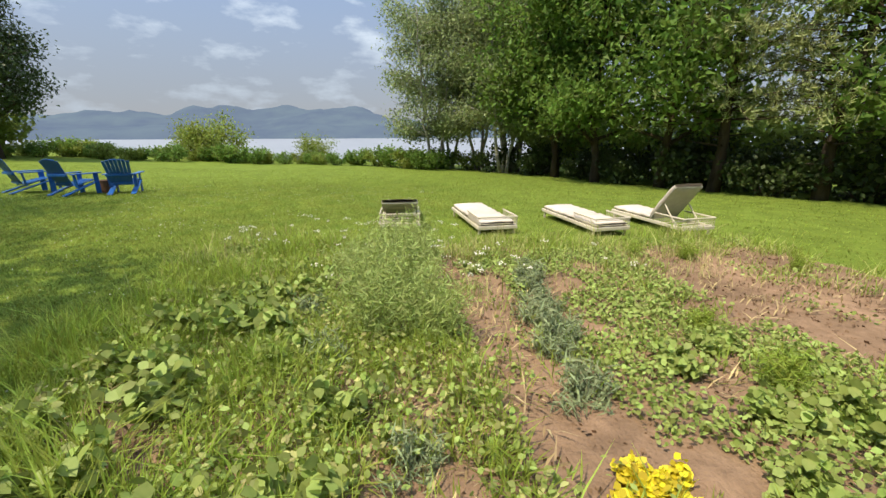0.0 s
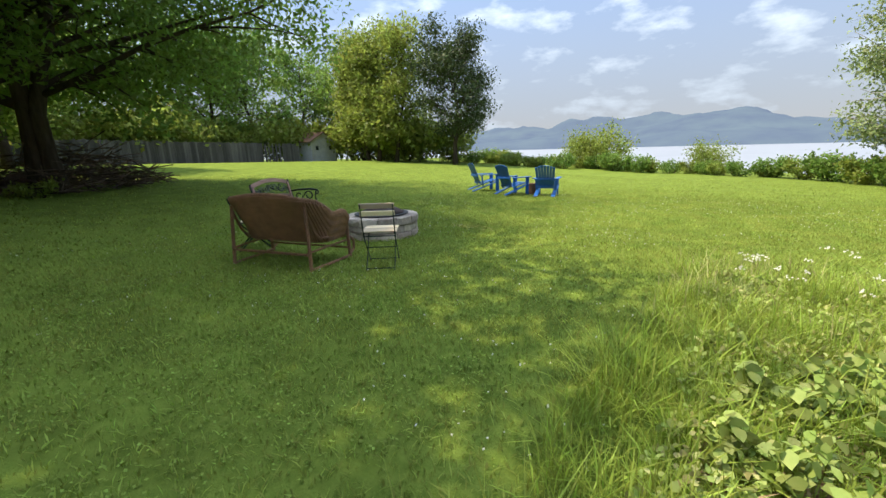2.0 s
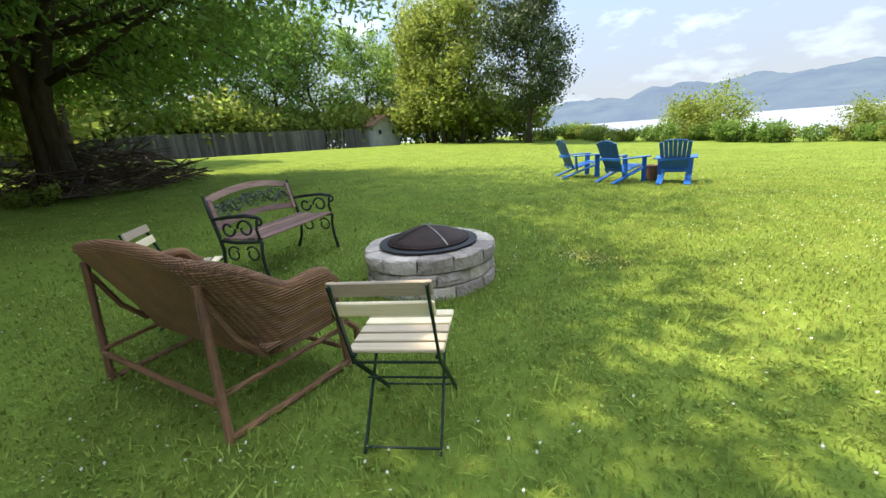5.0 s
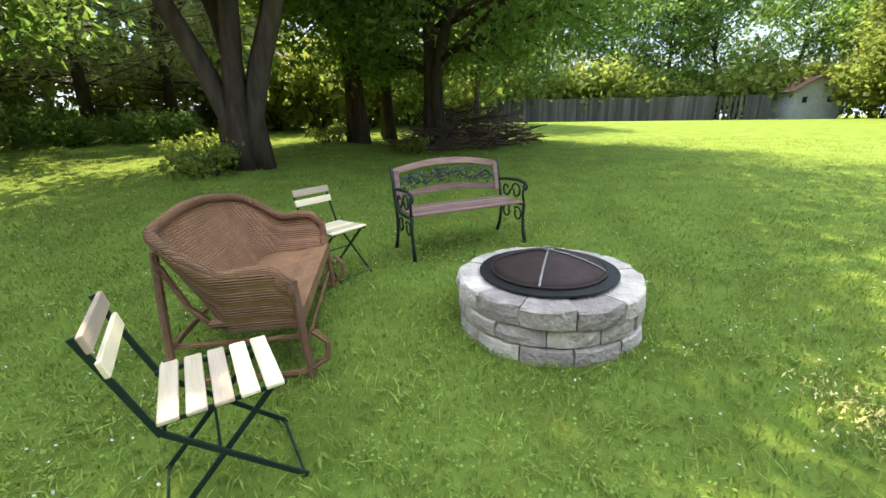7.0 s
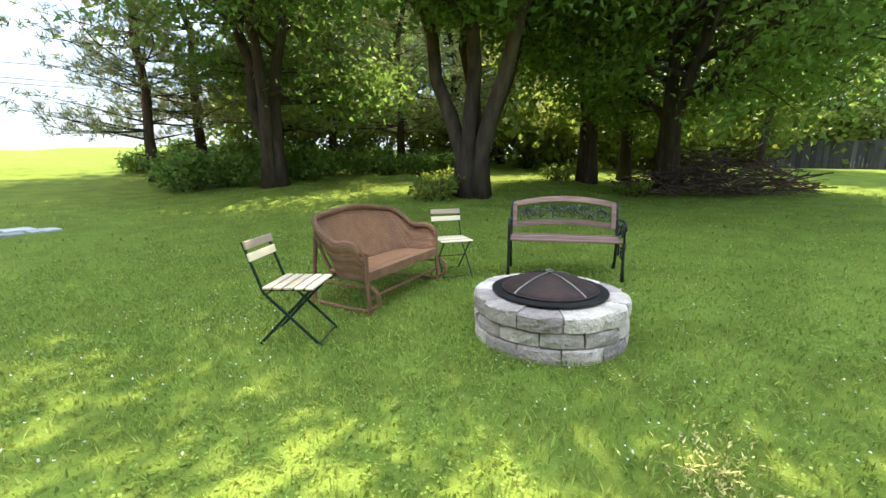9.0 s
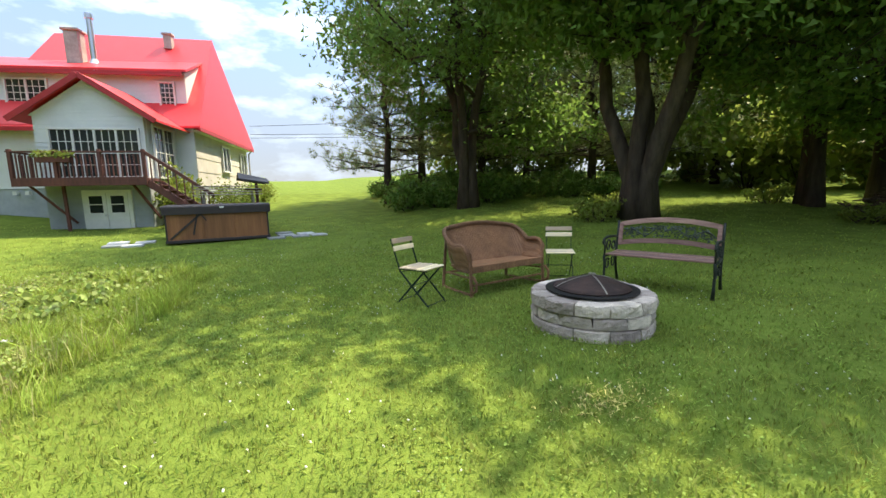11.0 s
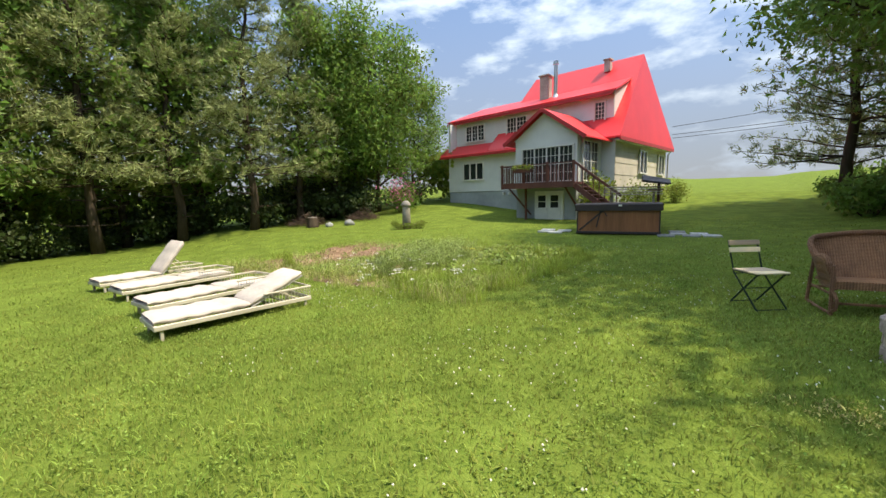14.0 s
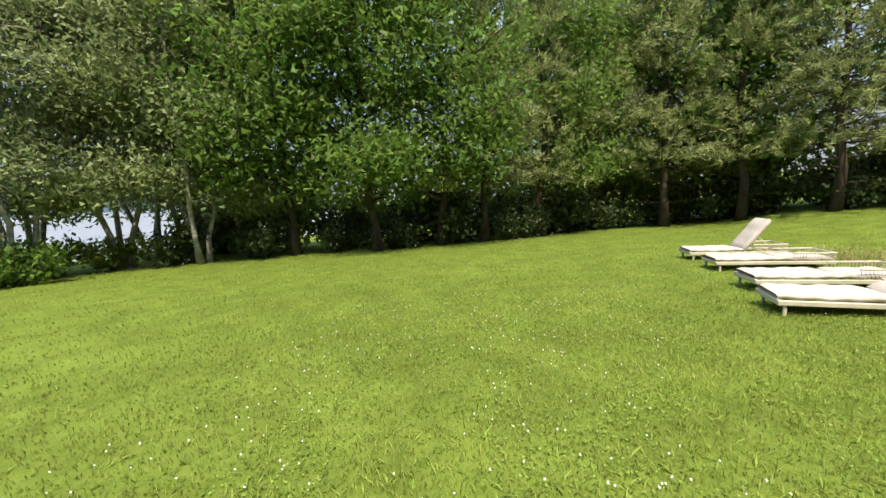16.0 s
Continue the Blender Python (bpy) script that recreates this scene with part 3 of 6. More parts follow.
plant("bush", BIG, "tall bush standing at the edge of the tree line", "bush", [(x, y, rng.uniform(0, 360), rng.uniform(0.8, 1.2)) for x, y in ((-24, 7), (-25, 3), (-24, -1), (-22, -5), (-19, -8.5), (-17.5, -12), (-16, -15.5), (-15.5, -19), (-21.5, 12.5), (-20, 15.5), (-15.2, 21.5))], "bushes behind the tree line", ("wood", "foliage"))

# ---- materials of the built things ----
M_SIDING = mat("white_siding", (0.76, 0.78, 0.80), (0.66, 0.68, 0.70), scale=1.2, rough=0.55, bump=0.05, stain=0.12)
M_BEIGE = mat("pale_wall", (0.60, 0.56, 0.50), (0.50, 0.47, 0.42), scale=2.0, rough=0.8, bump=0.2, stain=0.15)
M_FOUND = mat("grey_concrete", (0.40, 0.43, 0.46), (0.32, 0.35, 0.38), scale=3, rough=0.9, bump=0.3, stain=0.25)
M_ROOF = mat("red_metal_roof", (0.74, 0.035, 0.045), (0.66, 0.03, 0.04), scale=0.9, rough=0.42, stain=0.12)
M_TRIM = mat("red_trim", (0.42, 0.03, 0.04), (0.34, 0.025, 0.03), scale=3, rough=0.5)
M_WHITE = mat("white_paint", (0.78, 0.78, 0.76), (0.68, 0.68, 0.66), scale=5, rough=0.5, stain=0.1)
M_DECK = mat("red_brown_stain", (0.16, 0.055, 0.045), (0.085, 0.03, 0.026), scale=6, rough=0.7, bump=0.3, stain=0.3, stretch=(3, 3, 0.4))
M_GLASS = mat("dark_window_glass", (0.03, 0.035, 0.04), (0.02, 0.024, 0.028), scale=2, rough=0.06, spec=0.8)
M_STEEL = mat("stainless_steel", (0.62, 0.62, 0.63), (0.52, 0.52, 0.53), scale=5, rough=0.28, metal=1.0)
M_BRICKGREY = mat("grey_masonry", (0.50, 0.47, 0.44), (0.34, 0.31, 0.29), scale=9, rough=0.9, bump=0.5, stain=0.2)
M_TUB = mat("cedar_panel", (0.36, 0.155, 0.062), (0.23, 0.09, 0.036), scale=5, rough=0.55, bump=0.2, stain=0.3, stretch=(4, 4, 0.3))
M_VINYL = mat("dark_brown_vinyl", (0.045, 0.032, 0.034), (0.03, 0.022, 0.024), scale=6, rough=0.5, bump=0.2, stain=0.2)
M_GREYWOOD = mat("weathered_grey_wood", (0.33, 0.30, 0.27), (0.20, 0.18, 0.165), scale=8, rough=0.9, bump=0.5, stain=0.3, stretch=(0.4, 3, 3), rand="object")
M_SLAB = mat("pale_paving", (0.47, 0.48, 0.48), (0.34, 0.35, 0.36), scale=8, rough=0.9, bump=0.4, stain=0.25, rand="object")
M_BLOCK = mat("grey_wall_block", (0.64, 0.54, 0.47), (0.43, 0.355, 0.305), scale=14, rough=0.95, bump=1.0, bscale=40, stain=0.35, rand="object")
M_CHAR = mat("black_steel", (0.03, 0.028, 0.03), (0.018, 0.017, 0.018), scale=12, rough=0.5, metal=0.4, bump=0.1)
M_RUST = mat("rusty_mesh", (0.085, 0.045, 0.036), (0.032, 0.022, 0.02), scale=7, rough=0.75, metal=0.3, bump=0.3, stain=0.5)
M_BARE = mat("bare_steel", (0.40, 0.37, 0.34), (0.26, 0.23, 0.2), scale=16, rough=0.5, metal=0.8)
M_GREEN = mat("dark_green_enamel", (0.014, 0.034, 0.024), (0.009, 0.022, 0.016), scale=15, rough=0.45, spec=0.25)
M_SLAT = mat("pale_wood_slat", (0.80, 0.66, 0.47), (0.68, 0.53, 0.35), scale=9, rough=0.65, bump=0.25, stain=0.18, stretch=(0.3, 4, 4), rand="object")
M_IRON = mat("dark_cast_iron", (0.035, 0.042, 0.036), (0.02, 0.024, 0.021), scale=14, rough=0.55, metal=0.5, bump=0.2)
M_VINE = mat("green_bronze_iron", (0.085, 0.105, 0.085), (0.04, 0.052, 0.042), scale=12, rough=0.6, metal=0.3)
M_BENCHWOOD = mat("worn_red_wood", (0.50, 0.31, 0.255), (0.25, 0.13, 0.105), scale=9, rough=0.8, bump=0.4, stain=0.45, stretch=(0.35, 3, 3), rand="object")
M_BLUE = mat("blue_plastic", (0.012, 0.115, 0.44), (0.010, 0.095, 0.37), scale=6, rough=0.42, stain=0.1)
M_CREAM = mat("cream_metal", (0.60, 0.55, 0.46), (0.50, 0.45, 0.37), scale=9, rough=0.5, stain=0.15)
M_CUSHION = mat("pale_cushion", (0.58, 0.52, 0.475), (0.49, 0.435, 0.40), scale=7, rough=0.95, bump=0.35, bscale=22, stain=0.18)
M_CUSHBACK = mat("grey_cushion_back", (0.40, 0.39, 0.36), (0.32, 0.31, 0.29), scale=8, rough=0.95, bump=0.2)
M_FENCE = mat("grey_fence_board", (0.13, 0.122, 0.115), (0.08, 0.075, 0.07), scale=4, rough=0.95, bump=0.4, stain=0.35, stretch=(3, 3, 0.3), rand="object")
M_SHED = mat("pale_shed_board", (0.56, 0.56, 0.57), (0.43, 0.43, 0.44), scale=3, rough=0.85, bump=0.2, stain=0.2)
M_RUSTROOF = mat("rusty_roof", (0.30, 0.15, 0.10), (0.18, 0.10, 0.07), scale=4, rough=0.8, stain=0.3)
M_TERRA = mat("brown_bucket", (0.16, 0.085, 0.05), (0.10, 0.055, 0.035), scale=8, rough=0.7)
M_BRUSH = mat("dead_twigs", (0.13, 0.085, 0.06), (0.06, 0.04, 0.03), scale=9, rough=0.95, rand="island")
M_WIRE = mat("black_cable", (0.02, 0.02, 0.02), scale=5, rough=0.6)


def wicker(name, col, col2, coarse=1.0):
    """Woven cane: fine bands across and along as relief, on mottled brown."""
    m = mat(name, col, col2, scale=10, rough=0.6, stain=0.35)
    n, l = m.node_tree.nodes, m.node_tree.links
    p = n["Principled BSDF"]
    co = n.new("ShaderNodeTexCoord")
    waves = []
    for axis, sc in (("Z", 20 * coarse), ("X", 12 * coarse)):
        w = n.new("ShaderNodeTexWave")
        w.wave_type, w.bands_direction = "BANDS", axis
        w.inputs["Scale"].default_value = sc
        w.inputs["Distortion"].default_value = 0.4
        l.new(co.outputs["Object"], w.inputs["Vector"])
        waves.append(w)
    mx = n.new("ShaderNodeMath")
    mx.operation = "MULTIPLY"
    l.new(waves[0].outputs["Fac"], mx.inputs[0])
    l.new(waves[1].outputs["Fac"], mx.inputs[1])
    b = n.new("ShaderNodeBump")
    b.inputs["Strength"].default_value, b.inputs["Distance"].default_value = 1.0, 0.016
    l.new(mx.outputs[0], b.inputs["Height"])
    l.new(b.outputs["Normal"], p.inputs["Normal"])
    src = p.inputs["Base Color"].links[0].from_socket
    shade = n.new("ShaderNodeMapRange")
    shade.inputs["To Min"].default_value, shade.inputs["To Max"].default_value = 0.75, 1.3
    l.new(mx.outputs[0], shade.inputs["Value"])
    hv = n.new("ShaderNodeHueSaturation")
    l.new(src, hv.inputs["Color"])
    l.new(shade.outputs["Result"], hv.inputs["Value"])
    l.new(hv.outputs["Color"], p.inputs["Base Color"])
    return m


M_WICKER = wicker("brown_wicker", (0.52, 0.26, 0.125), (0.34, 0.165, 0.08))
M_CANE = wicker("brown_cane_binding", (0.48, 0.23, 0.11), (0.31, 0.15, 0.075), 1.8)


# ---- house ----
house = thing("house", pose(-3.207, 17.843, 0, 0, 0, -6.1), "white sided house with steep bright red metal roof and raised deck", "house")


def lap_wall(a, b, z0, z1, face, depth=0.16, lap=0.14):
    """A wall from a to b (plan points) between z0 and z1, with overlapping boards on the side that `face` points to."""
    w = Build()
    a, b = Vector((*a, 0)), Vector((*b, 0))
    d = (b - a)
    nrm = Vector((*face, 0))
    n = max(1, round((z1 - z0) / lap))
    prof = [(-depth, z0)]
    for i in range(n):
        zb, zt = z0 + (z1 - z0) * i / n, z0 + (z1 - z0) * (i + 1) / n
        prof += [(0.018, zb), (0.001, zt)]
    prof += [(-depth, z1)]
    vs = [a + nrm * o + Vector((0, 0, z)) for o, z in prof] + [b + nrm * o + Vector((0, 0, z)) for o, z in prof]
    k = len(prof)
    fs = [(i, (i + 1) % k, (i + 1) % k + k, i + k) for i in range(k)]
    fs += [tuple(range(k))[::-1], tuple(range(k, 2 * k))]
    if d.cross(Vector((0, 0, 1))).dot(nrm) < 0:
        fs = [f[::-1] for f in fs]
    return w.add(vs, fs)


part("foundation", Build().box((-5.62, 4.27, 0.9), (10.52, 7.82, 1.9), e=0.02), M_FOUND, house, "grey painted concrete foundation")
part("wall", lap_wall((-10.9, 0.33), (-0.36, 0.33), 1.85, 4.12, (0, -1)), M_SIDING, house, "white horizontal siding")
part("wall", lap_wall((-0.35, 0.34), (-0.35, 8.2), 1.86, 4.12, (1, 0), lap=0.6), M_BEIGE, house, "pale plain side wall")
part("wall", lap_wall((-10.9, 8.2), (-10.9, 0.34), 1.85, 6.1, (-1, 0)), M_SIDING, house)
part("wall", lap_wall((-10.9, 8.2), (-0.36, 8.2), 1.85, 4.12, (0, 1)), M_SIDING, house)
part("dormer_wall", lap_wall((-10.9, 0.95), (-0.72, 0.95), 4.6, 6.34, (0, -1)), M_SIDING, house, "white sided upper storey wall")


def slab(b, pts, t=0.09):
    """A roof plane: the polygon pts, thickened downwards."""
    n = len(pts)
    lo = [(x, y, z - t) for x, y, z in pts]
    up = Vector(pts[1]) - Vector(pts[0])
    nz = up.cross(Vector(pts[2]) - Vector(pts[0])).z
    top = tuple(range(n)) if nz > 0 else tuple(range(n))[::-1]
    fs = [top, tuple(k + n for k in top[::-1])] + [(top[i], top[i - 1], top[i - 1] + n, top[i] + n) for i in range(n)]
    return b.add(list(pts) + lo, fs)


EV, RG, RY = 4.16, 8.76, 4.26
roof = part("roof", slab(slab(Build(), [(0, 0, EV), (-0.52, RY, RG), (-6.9, RY, RG), (-7.6, 0, EV)]), [(0, 8.53, EV), (-7.6, 8.53, EV), (-6.9, RY, RG), (-0.52, RY, RG)]), M_ROOF, house, "steep bright red metal roof")
part("roof_end", slab(Build(), [(0.004, -0.02, EV), (0.004, 8.55, EV), (-0.516, RY, RG + 0.01)], 0.1), M_ROOF, house)
part("roof_end", slab(Build(), [(-7.604, -0.02, EV), (-6.904, RY, RG + 0.01), (-7.604, 8.55, EV)], 0.1), M_ROOF, house)
part("dormer_roof", slab(slab(Build(), [(-11.25, 0.62, 6.30), (-0.5, 0.62, 6.42), (-0.62, 2.95, 7.36), (-11.1, 4.2, 7.62)]), [(-11.25, 8.2, 6.2), (-7.5, 8.2, 6.2), (-7.5, 4.2, 7.62), (-11.1, 4.2, 7.62)]), M_ROOF, house, "low red roof over the upper storey")
part("dormer_cheek", Build().add([(-0.7, 0.96, 4.75), (-0.7, 0.96, 6.36), (-0.7, 2.7, 7.1), (-0.82, 0.96, 4.75), (-0.82, 0.96, 6.36), (-0.82, 2.7, 7.1)], [(0, 2, 1), (3, 4, 5), (0, 1, 4, 3), (1, 2, 5, 4), (2, 0, 3, 5)]), M_SIDING, house)
part("skirt_roof", slab(Build(), [(-11.4, -0.08, EV - 0.08), (-3.9, -0.08, EV - 0.08), (-3.9, 0.98, 4.78), (-11.4, 0.98, 4.78)], 0.07), M_ROOF, house, "sloping red strip of roof above the lower windows")
part("eave", Build().box((-7.6, -0.07, 3.99), (7.6, 0.05, 0.14)), M_TRIM, house)
part("eave", Build().box((-5.9, 0.63, 6.25), (10.6, 0.05, 0.15), Matrix.Translation((0, 0, 0)) @ pose(0, 0, 0, 0, -0.63, 0)), M_TRIM, house)
part("eave", Build().box((-0.02, 4.26, 4.05), (0.06, 8.5, 0.16)), M_TRIM, house)
part("soffit", Build().box((-0.2, 4.26, 4.0), (0.3, 8.3, 0.04)), M_WHITE, house)


def window(x0, x1, z0, z1, y, cols, rows=1, grid=(0, 0), side=None):
    """A white window in the plane y (or x = side): casing, one pane for each light, thin bars."""
    m = Matrix.Identity(4) if side is None else Matrix.Translation((side, 0, 0)) @ pose(0, 0, 0, 0, 0, 90)
    bars, t = [], 0.07
    win = new("window")
    win.parent = house
    tag_w = ((x0 + x1) / 2, x1 - x0)
    part("head", Build().box((tag_w[0], y - 0.03, z1 + t / 2), (tag_w[1] + 2 * t, 0.07, t), m), M_WHITE, win)
    part("sill", Build().box((tag_w[0], y - 0.04, z0 - t / 2), (tag_w[1] + 2 * t + 0.06, 0.10, t), m), M_WHITE, win)
    for x in (x0 - t / 2, x1 + t / 2):
        part("jamb", Build().box((x, y - 0.03, (z0 + z1) / 2), (t, 0.07, z1 - z0), m), M_WHITE, win)
    wid = (x1 - x0) / cols
    for c in range(1, cols):
        part("mullion", Build().box((x0 + c * wid, y - 0.03, (z0 + z1) / 2), (t * 0.9, 0.06, z1 - z0), m), M_WHITE, win)
    for c in range(cols):
        for g in range(1, grid[0]):
            bars.append(Build().box((x0 + wid * (c + g / grid[0]), y - 0.014, (z0 + z1) / 2), (0.022, 0.02, z1 - z0), m, 0.002))
        for g in range(1, grid[1]):
            bars.append(Build().box((x0 + wid * (c + 0.5), y - 0.014, z0 + (z1 - z0) * g / grid[1]), (wid, 0.018, 0.022), m, 0.002))
    for bar in bars:
        part("glazing_bar", bar, M_WHITE, win)
    for c in range(cols):
        part("pane", Build().box((x0 + wid * (c + 0.5), y + 0.005, (z0 + z1) / 2), (wid - 0.02, 0.02, z1 - z0 - 0.004), m, 0.002), M_GLASS, win)
    return win


window(-9.62, -8.12, 2.58, 3.52, 0.31, 3)
window(-9.9, -8.5, 4.98, 5.86, 0.92, 3, grid=(2, 4))
window(-6.8, -5.52, 4.98, 5.94, 0.92, 2, grid=(3, 4))
window(-1.6, -1.14, 5.04, 5.94, 0.92, 1, grid=(3, 5))
window(3.5, 4.5, 2.62, 3.72, 0.0, 2, side=-0.30)
window(6.6, 7.6, 2.62, 3.66, 0.0, 2, side=-0.30)

# sun room with a gable, over a basement wall with double doors
SX0, SX1, SY = -4.16, -1.0, -2.2
part("sunroom_base", Build().box(((SX0 + SX1) / 2, (SY + 0.3) / 2, 1.0), (SX1 - SX0 - 0.06, 0.3 - SY - 0.06, 1.95), e=0.02), M_FOUND, house, "grey basement wall")
part("sunroom_wall", lap_wall((SX0, SY), (SX1, SY), 1.98, 4.1, (0, -1)), M_SIDING, house)
part("sunroom_wall", lap_wall((SX1, SY + 0.17), (SX1, 0.3), 1.98, 4.1, (1, 0)), M_SIDING, house)
part("sunroom_wall", lap_wall((SX0, 0.3), (SX0, SY + 0.17), 1.98, 4.1, (-1, 0)), M_SIDING, house)
for i in range(11):
    gable = Build()
    z0, z1 = 4.1 + 1.16 * i / 11, 4.1 + 1.16 * (i + 1) / 11
    k0, k1 = 1 - i / 11, 1 - (i + 1) / 11
    c, hw = (SX0 + SX1) / 2, (SX1 - SX0) / 2 + 0.1
    gable.add([(c - hw * k0, SY - 0.016, z0), (c + hw * k0, SY - 0.016, z0), (c + hw * k1, SY - 0.002, z1), (c - hw * k1, SY - 0.002, z1), (c - hw * k0, SY + 0.15, z0), (c + hw * k0, SY + 0.15, z0)], [(0, 1, 2, 3), (0, 4, 5, 1)])
    part("gable_board", gable, M_SIDING, house)
cx = (SX0 + SX1) / 2
part("sunroom_roof", slab(slab(Build(), [(cx, SY - 0.3, 5.4), (cx, 2.2, 5.4), (SX0 - 0.5, 2.2, 3.98), (SX0 - 0.5, SY - 0.3, 3.98)], 0.06), [(cx, SY - 0.3, 5.4), (SX1 + 0.5, SY - 0.3, 3.98), (SX1 + 0.5, 2.2, 3.98), (cx, 2.2, 5.4)], 0.06), M_ROOF, house, "red gable roof of the sun room")
for s in (-1, 1):
    part("bargeboard", Build().beam((cx, SY - 0.32, 5.33), (cx + s * (SX1 - SX0 + 1.0) / 2, SY - 0.32, 3.92), 0.05, 0.17), M_TRIM, house)
window(-3.72, -1.2, 2.15, 3.66, SY - 0.02, 4, grid=(3, 4))
window(-1.75, -0.25, 2.15, 3.86, 0.0, 2, side=SX1 + 0.05, grid=(2, 4))
dd = Build().box((-2.32, SY - 0.02, 1.02), (1.46, 0.1, 1.36))
door = part("door", dd, M_WHITE, house, "white double basement doors")
for x in (-2.64, -2.0):
    part("leaf", Build().box((x, SY - 0.085, 0.98), (0.6, 0.05, 1.22)), M_WHITE, door)
    part("pane", Build().box((x, SY - 0.113, 1.22), (0.38, 0.02, 0.56)), M_GLASS, door)
    part("bar", Build().box((x, SY - 0.125, 1.22), (0.38, 0.02, 0.03)), M_WHITE, door)
part("handle", Build().box((-2.38, SY - 0.13, 0.86), (0.05, 0.05, 0.07)), M_STEEL, door)

# deck, its railing and stairs
DX0, DX1, DY = -4.27, -0.66, -3.2
deck = part("deck", Build().box(((DX0 + DX1) / 2, (DY + SY) / 2, 2.0), (DX1 - DX0, SY - DY, 0.1)).box(((DX0 + DX1) / 2, DY - 0.02, 1.95), (DX1 - DX0 + 0.05, 0.04, 0.26)), M_DECK, house, "red-brown stained wooden deck")
for x in np.linspace(DX0 + 0.05, DX1 - 0.05, 30):
    part("baluster", Build().box((x, DY, 2.44), (0.035, 0.035, 0.72)), M_DECK, deck)
for x in (DX0 + 0.02, -3.1, -1.9, DX1 - 0.02):
    part("post", Build().box((x, DY, 2.46), (0.09, 0.09, 0.95)), M_DECK, deck)
part("handrail", Build().box(((DX0 + DX1) / 2, DY, 2.86), (DX1 - DX0 + 0.1, 0.12, 0.045)), M_DECK, deck)
part("handrail", Build().box((DX0, (DY + SY) / 2, 2.86), (0.1, SY - DY, 0.045)), M_DECK, deck)
for y in np.linspace(DY + 0.12, SY - 0.1, 7):
    part("baluster", Build().box((DX0, y, 2.44), (0.035, 0.035, 0.72)), M_DECK, deck)
part("brace", Build().beam((DX0 + 0.25, DY + 0.1, 1.95), (DX0 + 1.0, SY - 0.05, 0.62), 0.07, 0.07), M_DECK, deck)
part("brace", Build().beam((DX0 + 1.0, DY + 0.5, 1.95), (DX0 + 1.02, DY + 0.5, 0.3), 0.08, 0.08), M_DECK, deck)
part("brace", Build().beam((DX1 - 0.6, DY + 0.3, 1.95), (DX1 - 0.1, SY - 0.05, 0.7), 0.07, 0.07), M_DECK, deck)
stairs = part("stairs", Build().beam((DX1, DY + 0.05, 1.9), (DX1 + 2.0, DY + 0.05, 0.42), 0.05, 0.22).beam((DX1, SY - 0.1, 1.9), (DX1 + 2.0, SY - 0.1, 0.42), 0.05, 0.22), M_DECK, house, "red-brown wooden deck stairs")
for i in range(8):
    part("tread", Build().box((DX1 + 0.16 + i * 0.23, (DY + SY) / 2, 1.82 - i * 0.17), (0.25, 0.9, 0.035)), M_DECK, stairs)
    part("baluster", Build().box((DX1 + 0.16 + i * 0.23, DY, 2.30 - i * 0.17), (0.035, 0.035, 0.85)), M_DECK, stairs)
part("handrail", Build().beam((DX1, DY, 2.86), (DX1 + 1.95, DY, 1.42), 0.05, 0.1), M_DECK, stairs)
chim = part("chimney", Build().box((-4.95, 2.0, 7.4), (0.5, 0.5, 1.35), e=0.02), M_BRICKGREY, house, "short grey chimney")
part("cap", Build().box((-4.95, 2.0, 8.12), (0.62, 0.62, 0.1), e=0.02), M_BRICKGREY, chim)
part("flue", Build().lathe([(0.11, 6.6), (0.11, 8.6), (0.15, 8.62), (0.15, 8.8), (0.06, 8.84)], 16, Matrix.Translation((-4.35, 2.0, 0))).lathe([(0.2, 6.85), (0.12, 7.05)], 16, Matrix.Translation((-4.35, 2.0, 0))), M_STEEL, house, "stainless steel stove pipe")
part("vent", Build().box((-2.16, 3.7, 8.4), (0.32, 0.3, 0.6)).box((-2.16, 3.7, 8.72), (0.42, 0.4, 0.08)), M_BRICKGREY, house)
part("downpipe", Build().tube([(-0.1, 8.3, 4.0), (-0.25, 8.3, 3.8), (-0.25, 8.3, 1.6)], 0.04, 8), M_BRICKGREY, house)
part("meter", Build().box((-6.55, 0.2, 1.68), (0.12, 0.18, 0.14)), M_WHITE, house)
part("meter", Build().box((-6.15, 0.2, 1.68), (0.12, 0.18, 0.14)), M_WHITE, house)
box_ = part("flower_box", Build().box((-3.1, DY - 0.02, 2.62), (0.9, 0.2, 0.16)), M_DECK, deck, "deck box with trailing green plants")
part("foliage", raw_mesh("foliage", leaf_quads(np.random.default_rng(3), np.array([(-3.5 + 0.16 * k, DY - 0.05, 2.78) for k in range(6)]), 60, (0.09, 0.09, 0.06), 0.06), 4, M_LEAF_LIGHT), None, box_)

for dz, dy in ((5.4, 0.0), (4.75, 0.1), (4.95, 0.05)):
    pts = []
    for i in range(25):
        u = i / 24
        pts.append((-2.35 + 36 * u, 25.8 + 2 * u + dy, dz + (4.4 if dz > 5 else 3.1) * u - 1.2 * 4 * u * (1 - u) * 0.45))
    single("power_line", Build().tube(pts, 0.014, 5), M_WIRE, "thin black power line strung from the house", "cable", group="power lines")

# ---- hot tub and what stands round it ----
tub = thing("hot_tub", on(-1.85, 12.55, 12.7), "square cedar-panelled hot tub with dark brown vinyl cover", "hot tub")
part("shell", Build().box((0, 0, 0.42), (2.44, 2.0, 0.84), e=0.03), M_TUB, tub, "orange-brown cedar side panels")
part("plinth", Build().box((0, 0, 0.03), (2.5, 2.06, 0.08), e=0.01), M_VINYL, tub)
